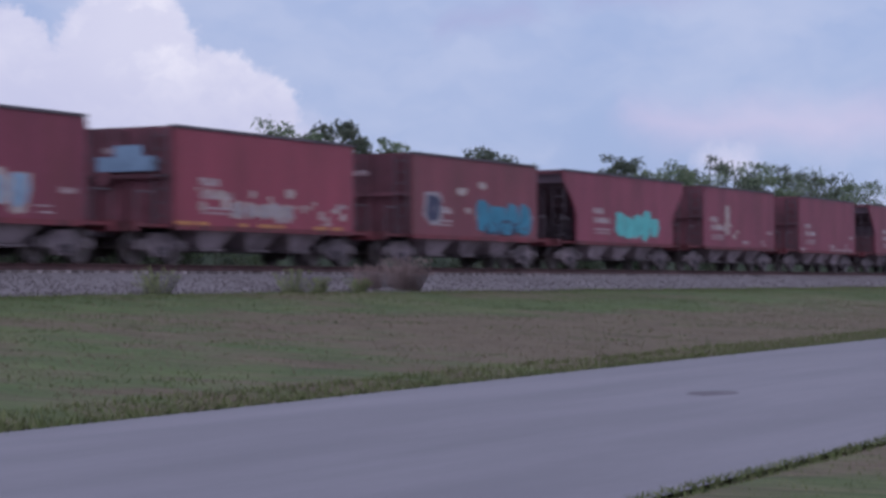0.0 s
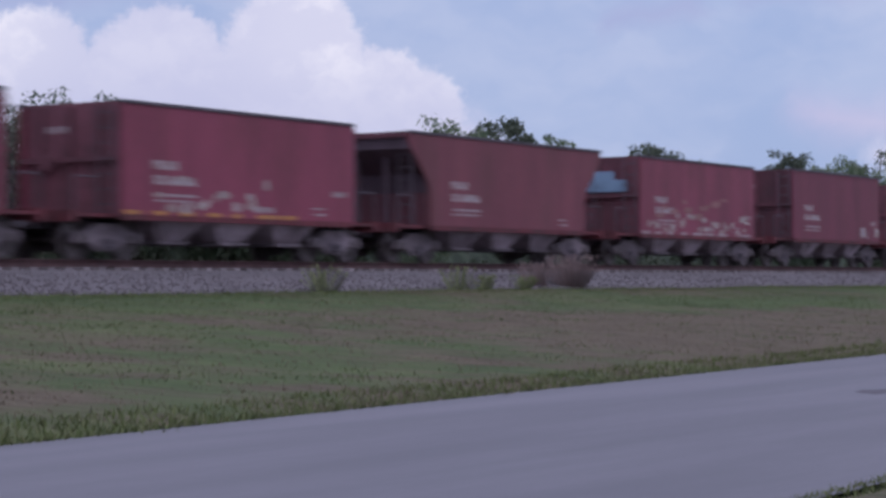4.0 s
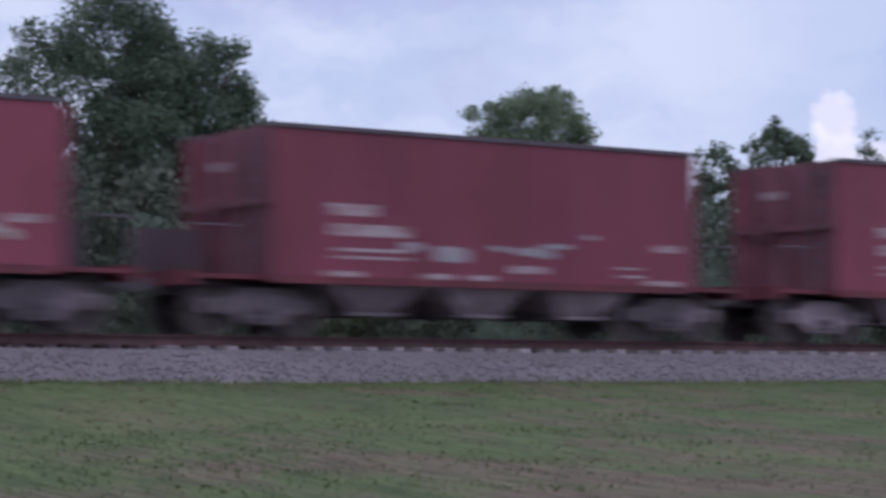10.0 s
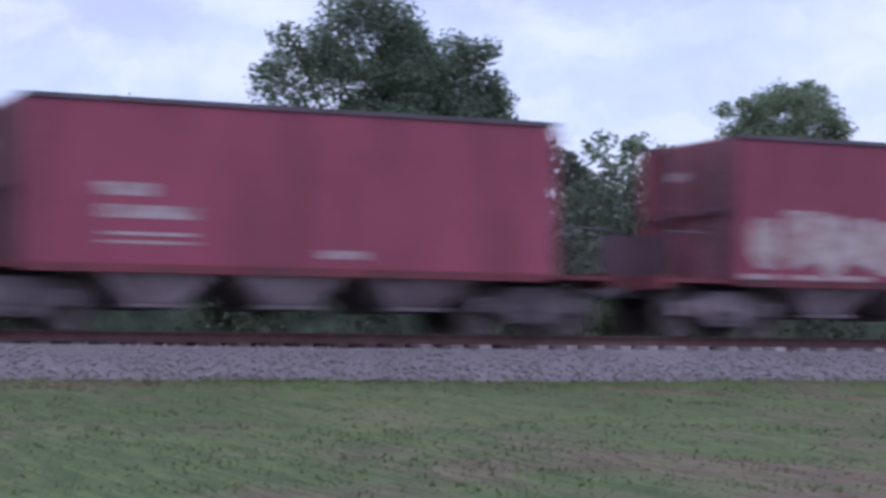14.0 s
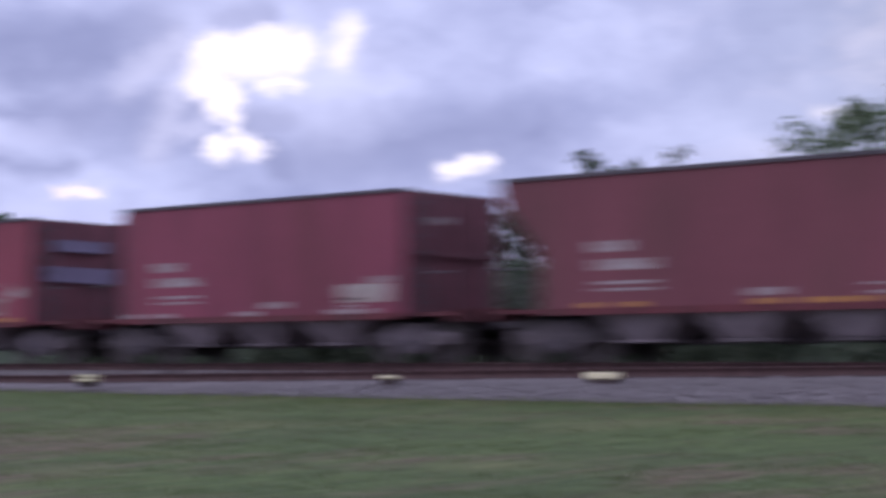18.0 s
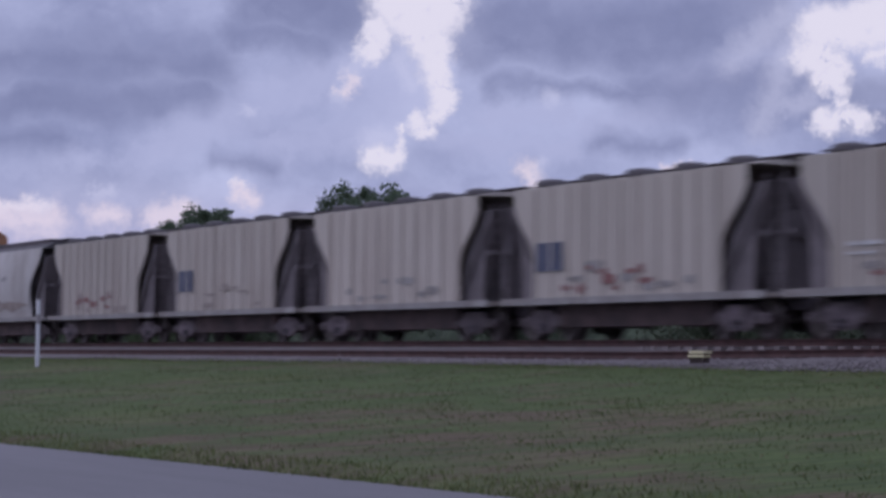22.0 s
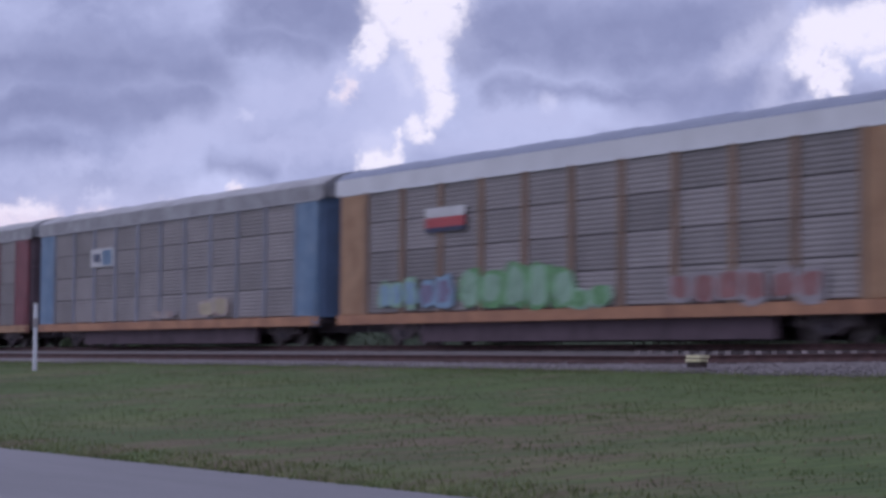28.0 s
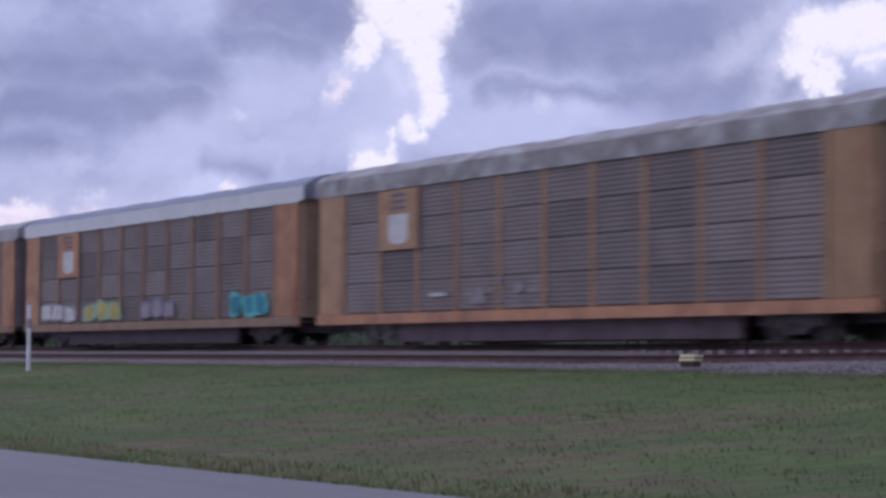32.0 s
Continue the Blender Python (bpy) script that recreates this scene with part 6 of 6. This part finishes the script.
def autorack(posts, ends, panel_mat, sill_mat, roof_mat, door_mat, slots=False, shield=None, fascia=None, drop=0.0, slim=1.0):
    t = new("autorack_wagon")
    h = RACKLEN / 2 - 0.70
    inner = h - 1.85
    n = 10
    pitch = 2 * inner / n
    # side panels: four tiers between the posts, ribbed lengthwise
    tier = (4.88 - 1.02) / 4
    ph = tier - 0.03
    bm = bmesh.new()
    prof = [(0.03, 0.0)]
    ribs = 7
    for i in range(ribs):
        z0, dz = ph * i / ribs, ph / ribs
        prof += [(-0.012, z0 + 0.1 * dz), (-0.012, z0 + 0.55 * dz), (0.012, z0 + 0.65 * dz), (0.012, z0 + 0.98 * dz)]
    prof.append((0.03, ph))
    slab(bm, prof, "x", -pitch / 2 + 0.01, pitch / 2 - 0.01)
    panel = data_of("side_panel", bm, panel_mat)
    louvre = bmesh.new()
    for z in (0.26, 0.37, 0.48, 0.59):
        slab(louvre, [(-0.062, z), (-0.062, z + 0.008), (-0.017, z + 0.05), (-0.014, z)], "x", -pitch / 2 + 0.10, pitch / 2 - 0.10)
    slot = data_of("slot_strip", louvre, BRIGHT) if slots else None
    # thin dark plate paints in the shade between the louvre strips
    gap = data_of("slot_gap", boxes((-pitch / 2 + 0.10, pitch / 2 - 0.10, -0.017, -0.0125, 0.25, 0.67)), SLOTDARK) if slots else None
    worn_slot = slot.copy() if slots else None
    if slots:
        worn_slot.materials[0] = SLOTWORN
    rng = random.Random(len(TRAIN))
    post = data_of("post", slab(bmesh.new(), [(-0.13 * slim, 0.04), (0.13 * slim, 0.04), (0.13 * slim, -0.05), (0.08 * slim, -0.09 * slim), (-0.08 * slim, -0.09 * slim), (-0.13 * slim, -0.05)], "z", 0.98, 4.90), posts)
    for s in (-1, 1):
        side = part("side_screen", boxes((-h + 0.1, h - 0.1, s * 1.42 - 0.01, s * 1.42 + 0.01, 1.0, 4.88)), DARK, t)
        turn = 0 if s < 0 else 180
        for i in range(n):
            for j in range(4):
                o = part("side_panel", panel, panel_mat, side)
                o.matrix_basis = pose(-inner + pitch * (i + 0.5), s * 1.49, 1.02 + tier * j, 0, 0, turn)
                if slot and s < 0 and not (i in (1, 2) and j == 3) and not (i == 4 and j == 2):
                    q = part("slot_strip", slot if rng.random() < 0.7 else worn_slot, BRIGHT, side)
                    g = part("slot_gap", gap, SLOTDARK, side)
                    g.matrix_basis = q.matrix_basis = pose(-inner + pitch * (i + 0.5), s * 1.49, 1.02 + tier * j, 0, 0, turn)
        for i in range(n + 1):
            o = part("post", post, posts, t)
            o.matrix_basis = pose(-inner + pitch * i, s * 1.49, 0, 0, 0, turn)
        for e in (-1, 1):
            w = (h - inner - 0.25) / 2
            bm = boxes((-w, w, -0.05, 0.05, 0.98, 4.86))
            bmesh.ops.bevel(bm, geom=bm.edges[:], offset=0.02, segments=1, affect="EDGES")
            o = part("end_panel", bm, ends, t)
            o.location = (e * (h + inner + 0.01) / 2, s * 1.5, 0)
        part("side_sill", boxes((-h, h, s * 1.53 - 0.05, s * 1.53 + 0.05, 0.66, 0.98)), sill_mat, t)
        part("roof_rail", boxes((-h, h, s * 1.53 - 0.03, s * 1.53 + 0.03, 4.86, 4.92)), fascia or roof_mat, t)
        part("fascia", boxes((-h - 0.25, h + 0.25, s * 1.51 - 0.02, s * 1.51 + 0.02, 4.92, 5.41 - drop)), fascia or roof_mat, t)
    # roof of overlapping sheets
    m = 14
    hr = h + 0.28
    for i in range(m):
        bm = bmesh.new()
        arc = roof_arc(0.02 * (i % 2), drop)
        x0 = -hr + 2 * hr * i / m
        slab(bm, arc + [(y * 0.97, z - 0.05) for y, z in arc[::-1]], "x", x0 - (0.04 if i else 0), x0 + 2 * hr / m)
        part("roof_sheet", bm, roof_mat, t)
    for e in (-1, 1):
        if shield:
            bm = bmesh.new()
            cap = [(-1.45, 4.9), (-1.545, 5.2), (-1.50, 5.48), (-1.1, 5.72), (-0.5, 5.86), (0.5, 5.86), (1.1, 5.72), (1.50, 5.48), (1.545, 5.2), (1.45, 4.9)]
            slab(bm, cap, "x", -0.30, 0.0)
            o = part("roof_shield", bm, shield, t, "orange roof-end shield")
            o.location = (hr + 0.02 if e > 0 else -hr + 0.28, 0, 0)
        else:
            bm = bmesh.new()
            slab(bm, [(-1.4, 4.95), (-1.5, 5.38), (-1.15, 5.66), (-0.6, 5.84), (0.6, 5.84), (1.15, 5.66), (1.5, 5.38), (1.4, 4.95)], "x", -0.14, 0.0)
            o = part("roof_cap", bm, roof_mat, t)
            o.location = (hr + 0.06 if e > 0 else -hr + 0.08, 0, 0)
        # folding end doors, slightly rounded
        for s in (-1, 1):
            bm = bmesh.new()
            pts = [(h - 0.12, 1.46), (h + 0.12, 1.38), (h + 0.34, 0.95), (h + 0.42, 0.02)]
            poly = pts + [(x - 0.06, y) for x, y in pts[::-1]]
            slab(bm, [(e * x, s * y) for x, y in poly], "z", 0.95, 5.08)
            door = part("end_door", bm, door_mat, t)
            for z in (1.6, 2.6, 3.6, 4.5):
                bead = slab(bmesh.new(), [(e * x, s * y) for x, y in [(x + 0.03, y) for x, y in pts] + [(x, y) for x, y in pts[::-1]]], "z", z, z + 0.08)
                part("door_rib", bead, door_mat, door)
    part("floor", boxes((-h, h, -1.48, 1.48, 0.80, 0.9)), DARK, t)
    part("centre_sill", boxes((-h - 0.1, h + 0.1, -0.35, 0.35, 0.45, 0.82)), DARK, t)
    # sill plates drawn deep and dark to stand in for shade underneath
    part("under_sill", boxes((-8.4, 8.4, -1.35, -1.2, 0.10, 0.7), (-8.4, 8.4, 1.2, 1.35, 0.10, 0.7), (-3.0, -1.4, -1.2, -0.5, 0.35, 0.8), (2.2, 3.4, -1.2, -0.6, 0.4, 0.8)), SHADESTEEL, t)
    for x in (-1, 1):
        add_truck(t, x * 10.0)
        part("truck_pad", boxes((x * 10.0 - 0.5, x * 10.0 + 0.5, -0.4, 0.4, 0.86, 0.9)), DARK, t)
    add_couplers(t, RACKLEN / 2)
    la = part("ladder", ladder(1.6, 0.45, 0.6, 5), ends, t)
    la.matrix_basis = pose(h - 0.3, -1.6, 0, 0, 0, -90)
    return t


# ---------------------------------------------------------------- the train
TRAIN = []
PITCH = 0.4149 * SIDE
TINTS = {11: "dark", 0: "bright", 12: "bright", 36: "bright", 37: "bright", -1: "brown", 3: "brown", 6: "brown", 9: "brown", 10: "brown", 15: "brown", 34: "brown", 20: "bright"}
DARKRED = material("dark_maroon_paint", (0.105, 0.032, 0.052), rough=0.6, vary=0.25, scale=0.9, stretch=(1, 1, 0.3), bump=0.05)
BRIGHTRED = material("fresh_red_paint", (0.245, 0.044, 0.070), rough=0.55, vary=0.22, scale=0.9, stretch=(1, 1, 0.3), other=(0.15, 0.03, 0.04), other_amount=0.4, bump=0.05)
BROWNRED = material("brown_red_paint", (0.188, 0.055, 0.072), rough=0.65, vary=0.25, scale=0.9, stretch=(1, 1, 0.3), other=(0.12, 0.05, 0.05), other_amount=0.5, bump=0.05)
TINTMAT = {"dark": DARKRED, "bright": BRIGHTRED, "brown": BROWNRED}


def tint(w, mat):
    for o in w.children:
        if o.name.split(".")[0] in ("side_panel",):
            o.material_slots[0].link = "OBJECT"
            o.material_slots[0].material = mat


def hopper_label(k):
    colour = {"dark": "dark maroon", "bright": "bright red", "brown": "brownish-red"}.get(TINTS.get(k), "oxide-red")
    ends = "sloped open ends" if k in CUT else "square ends"
    extra = {1: "pale blue graffiti", -1: "teal graffiti", -2: "turquoise graffiti", 12: "white graffiti", 14: "cream graffiti", 24: "slate and cream graffiti",
             31: "sand and navy graffiti", 29: "a faded pinkish band", 33: "worn white scrawls", 0: "grey scrawled graffiti", 37: "worn white scrawls", 36: "worn white scrawls"}.get(k)
    if not extra:
        extra = "an orange reflector line" if k in ORANGE_STRIPES else "white reflector dashes" if k in WHITE_STRIPES else "plain white lettering"
    return f"{colour} hopper wagon with {ends} and {extra}"


def red_train():
    shells = {"square": hopper_shell("square"), "cut": hopper_shell("cut"), "closed": hopper_shell("closed")}
    first = {"square": True, "cut": True, "closed": True}
    for k in range(-8, 38):
        kind = "square" if k not in CUT else "cut" if k in OPEN_ENDED else "closed"
        w = shells[kind] if first[kind] else copy_thing(shells[kind], Matrix())
        first[kind] = False
        TRAIN.append((w, 1.427 * SIDE + 4.80 - PITCH * k + 0.06 * max(0, k - 30)))
    for k, (w, x) in zip(range(-8, 38), TRAIN):
        tagged(w, hopper_label(k), "hopper wagon", "wagons of the train")
        if k in TINTS:
            tint(w, TINTMAT[TINTS[k]])
        if k in (4, 17, 19):
            w.scale = (1, 1, 1.035)
        for dx in (-4.6, 4.6):
            add_truck(w, dx)
        add_couplers(w, PITCH / 2)
        paint_hopper(w, k)
        if k == 29:
            for e in (-1, 1):
                for s in (-1.51, 1.51):
                    part("end_overhang", boxes((min(e * 4.84, e * 5.45), max(e * 4.84, e * 5.45), s - 0.04, s + 0.04, ZT - 0.36, ZT + 0.02)), RED, w)
        if k in RIBBED:
            rib = SIDE_POST.get("data") or SIDE_POST.setdefault("data", data_of("side_post", boxes((-0.05, 0.05, -0.035, 0.0, ZB + 0.06, ZT - 0.06)), BROWNRED))
            for i in range(11):
                part("side_post", rib, BROWNRED, w).location = (-4.45 + i * 0.91, -1.55, 0)
        # made-up low plate that gives the gap between wagons a dark band
        if k in GAP_FILLED:
            for xa, xb in ((-6.15, -4.8), (5.0, 6.15)):
                part("end_gate", boxes((xa, xb, 0.9, 0.98, 1.06, 1.95)), SHADESTEEL, w, "added dark plate filling the gap above the end platform")


def grey_train(x):
    spec = [(0.44, False, GREY, True, 3, "weathered grey round-sided covered hopper wagon with dark roof"),
            (0.389, True, CREAMGREY, False, 5, "weathered cream-grey ribbed covered hopper wagon with round hatches"),
            (0.411, False, GREY, True, 1, "stained grey round-sided covered hopper wagon with dark roof")]
    n = 0
    for l, ribbed, mat, dark, count, label in spec:
        length = l * SIDE
        first = None
        for i in range(count):
            w = covered_hopper(length, ribbed, mat, dark) if i == 0 else copy_thing(first, Matrix())
            if i == 0:
                first = w
            else:
                for o in w.children:
                    if o.name.split(".")[0] == "truck":
                        TRUCKS.append(o)
            tagged(w, label, "covered hopper", "wagons of the train")
            TRAIN.append((w, x - length / 2))
            x -= length
            n += 1
    c = [w for w, _ in TRAIN[-9:]]
    y = -1.60
    for i in (0, 1, 2):
        grime(c[i], -4.6, 4.7, 1.36, 1.86, RUSTSTAIN, 60 + i, "rusty brown grime along the lower flank")
        grime(c[i], -3.6 + i, 0.5 + i, 3.15, 3.75, PALEGRIME, 160 + i, "faint grey weathering on the upper flank")
        scrawl(c[i], 1.0, 3.2, 2.4, 3.3, GREYPAINT, 65 + i, 5, -1.60, "faded grey lettering")
    for i in (3, 4, 5, 6, 7):
        scrawl(c[i], -3.0, 3.2, 1.3, 2.0, RUSTSTAIN if i in (6, 7) else LIGHTSILL, 70 + i, 7, -1.54, "rust and faded paint on the lower flank")
    for i, q in ((4, 90), (3, 91), (7, 92)):
        scrawl(c[i], -2.6, 1.6, 1.35, 2.0, FADED, q, 9, -1.545, "faded reddish rust stain")
    mark(c[4], -4.0, -2.7, 1.9, 2.7, SLATE, "sign_board", -1.56, "dark square stencil board")
    mark(c[6], -4.0, -2.7, 1.9, 2.7, SLATE, "sign_board", -1.56, "dark square stencil board")
    mark(c[3], -3.6, -2.3, 2.1, 2.2, WHITE, y=-1.56)
    mark(c[3], -3.6, -2.6, 1.9, 1.96, WHITE, y=-1.56)
    grime(c[8], -4.0, 4.2, 1.4, 2.0, RUSTSTAIN, 68, "rusty brown grime along the lower flank")
    scrawl(c[8], -1.8, 1.5, 2.9, 3.4, GREYPAINT, 80, 6, -1.62, "faded grey lettering")
    return x


def rack_train(x):
    common = dict(category="autorack wagon", group="wagons of the train")
    specs = [
        ("silver slatted autorack wagon with orange end panels and lime graffiti", dict(posts=POSTSILVER, ends=ORANGE, panel_mat=SILVER, sill_mat=ORANGE, roof_mat=ROOF_NEW, door_mat=DOORGREY, slots=True, shield=ORANGE, fascia=FASCIA, drop=0.12, slim=0.55)),
        ("silver slatted autorack wagon with orange end panels and sill", dict(posts=POSTSILVER, ends=ORANGE, panel_mat=SILVER, sill_mat=ORANGE, roof_mat=ROOF_NEW, door_mat=DOORGREY, slots=True, shield=ORANGE, fascia=FASCIA, drop=0.12, slim=0.55)),
        ("dull grey autorack wagon with yellow ends and green graffiti", dict(posts=POSTBROWN, ends=TAN, panel_mat=DULL, sill_mat=ORANGE, roof_mat=ROOF_NEW, door_mat=POSTBROWN, fascia=FASCIA)),
        ("dull grey autorack wagon with faded blue end panels", dict(posts=POSTBLUE, slim=0.7, ends=BLUE, panel_mat=DULL, sill_mat=ORANGE, roof_mat=ROOF_OLD, door_mat=DOORBLUE)),
        ("dull grey autorack wagon with maroon posts and yellow sill", dict(posts=MAROON, slim=0.6, ends=MAROON, panel_mat=DULL, sill_mat=TAN, roof_mat=ROOF_OLD, door_mat=SHADESTEEL)),
        ("brownish autorack wagon with faded yellow posts and ends", dict(posts=TAN, ends=TAN, panel_mat=BROWNISH, sill_mat=ORANGE, roof_mat=ROOF_WORN, door_mat=POSTBROWN, slim=0.65)),
        ("brownish autorack wagon with orange posts and low graffiti", dict(posts=POSTBROWN, ends=ORANGE, panel_mat=BROWNISH, sill_mat=POSTBROWN, roof_mat=ROOF_NEW, door_mat=POSTBROWN, fascia=FASCIA)),
        ("dull grey autorack wagon with brown posts", dict(posts=POSTGREY, ends=ORANGE, panel_mat=BROWNISH, sill_mat=POSTBROWN, roof_mat=ROOF_OLD, door_mat=DARK)),
    ]
    racks = []
    for label, kw in specs:
        w = autorack(**kw)
        tagged(w, label, **common)
        TRAIN.append((w, x - RACKLEN / 2))
        x -= RACKLEN
        racks.append(w)
    Y = -1.585
    a = racks[0]
    scrawl(a, -4.2, 6.6, 1.05, 1.75, LIME, 101, 26, Y, "lime green sprayed haze")
    graffiti(a, -3.6, 6.2, 1.15, 2.3, SLATE, GREENP, 102, 7, Y - 0.006)
    scrawl(a, -3.6, 6.2, 1.1, 2.0, MINT, 116, 18, Y - 0.03, "pale green sprayed highlights")
    mark(a, 4.2, 6.6, 3.55, 3.85, REDLOGO, "sign_panel", Y, "red sign panel")
    mark(a, 4.2, 6.6, 3.9, 4.0, WHITE, "sign_panel", Y, "white sign strip")
    mark(racks[1], -8.6, -7.2, 3.3, 3.7, SLATE, "sign_panel", Y, "small dark sign")
    b = racks[2]
    mark(b, -7.8, -5.5, 3.55, 3.85, REDLOGO, "sign_panel", Y, "red sign panel")
    mark(b, -7.8, -5.5, 3.85, 4.15, WHITE, "sign_panel", Y, "white sign panel")
    mark(b, -7.8, -5.5, 3.4, 3.55, NAVY, "sign_panel", Y, "black sign strip")
    graffiti(b, -10.7, -8.3, 1.0, 2.2, PALEBLUE, MINT, 103, 3, Y)
    graffiti(b, -8.2, -6.2, 1.0, 2.2, VIOLET, PALEBLUE, 104, 2, Y)
    graffiti(b, -5.8, 0.4, 0.9, 2.4, MINT, GREENP, 105, 5, Y)
    graffiti(b, 0.0, 2.0, 0.9, 1.7, GREENP, MINT, 106, 2, Y)
    graffiti(b, 4.5, 10.5, 0.9, 1.9, FADED, GREYPAINT, 107, 6, Y)
    c = racks[3]
    mark(c, -7.2, -4.7, 3.3, 4.05, WHITE, "sign_panel", Y, "white sign panel")
    mark(c, -5.9, -4.9, 3.36, 3.98, BLUE, "sign_panel", Y - 0.006, "blue field on the sign")
    mark(c, -6.9, -6.1, 3.5, 3.85, SLATE, "sign_panel", Y - 0.006, "grey emblem block")
    graffiti(c, -0.6, 1.6, 1.0, 1.5, CREAM, GREYPAINT, 108, 2, Y)
    graffiti(c, 3.9, 6.6, 1.0, 1.8, SAND, CREAM, 109, 2, Y)
    for r, m in ((racks[5], TAN), (racks[6], ORANGE)):
        mark(r, -9.25, -6.85, 2.95, 4.82, m, "sign_board", Y, "painted board between two posts")
        bm = bmesh.new()
        slab(bm, [(-8.65, 3.25), (-8.35, 3.12), (-7.75, 3.12), (-7.45, 3.25), (-7.45, 4.05), (-8.65, 4.05)], "y", Y - 0.02, Y)
        part("emblem", bm, WHITE, r, "plain white shield emblem")
        for i in range(3):
            mark(r, -8.5, -7.6, 4.2 + 0.2 * i, 4.29 + 0.2 * i, SLATE, "emblem_bar", Y - 0.006)
    scrawl(racks[5], -4.2, -0.2, 1.2, 1.9, GREYPAINT, 110, 12, Y, "faint grey and violet scrawls")
    mark(racks[5], -6.1, -5.2, 1.45, 1.55, WHITE, y=Y)
    d = racks[6]
    for x0, x1, m, e, q in ((-11.4, -7.0, WHITE, GREYPAINT, 111), (-6.2, -2.0, YELLOWP, MINT, 112), (0.0, 3.2, GREYPAINT, VIOLET, 113), (8.2, 11.3, TEAL, AQUA, 114)):
        graffiti(d, x0, x1, 0.95, 1.95, m, e, q, 3, Y)


red_train()
grey_train(-447.9)
rack_train(-566.6)


def motions():
    for ob, x in TRAIN:
        walk(ob, [(0.0, pose(x, MID, RAIL)), (32.0, pose(x + SPEED * 32, MID, RAIL))])
    # the wheelsets of one bogie roll; the other bogies share their keys
    turn = math.degrees(SPEED / WHEEL_R) / FPS
    lead = [o for o in FIRST_TRUCK.children if o.name.split(".")[0] == "wheelset"]
    for w in lead:
        dx = w.location.x
        walk(w, [(i / FPS, pose(dx, 0, WHEEL_R, 0, turn * i, 0)) for i in range(32 * FPS + 1)])
    for t in TRUCKS[1:]:
        for w in [o for o in t.children if o.name.split(".")[0] == "wheelset"]:
            model = lead[0] if (w.location.x > 0) == (lead[0].location.x > 0) else lead[1]
            w.rotation_mode = "QUATERNION"
            keys = w.animation_data_create()
            keys.action = model.animation_data.action
            keys.action_slot = model.animation_data.action_slot


motions()
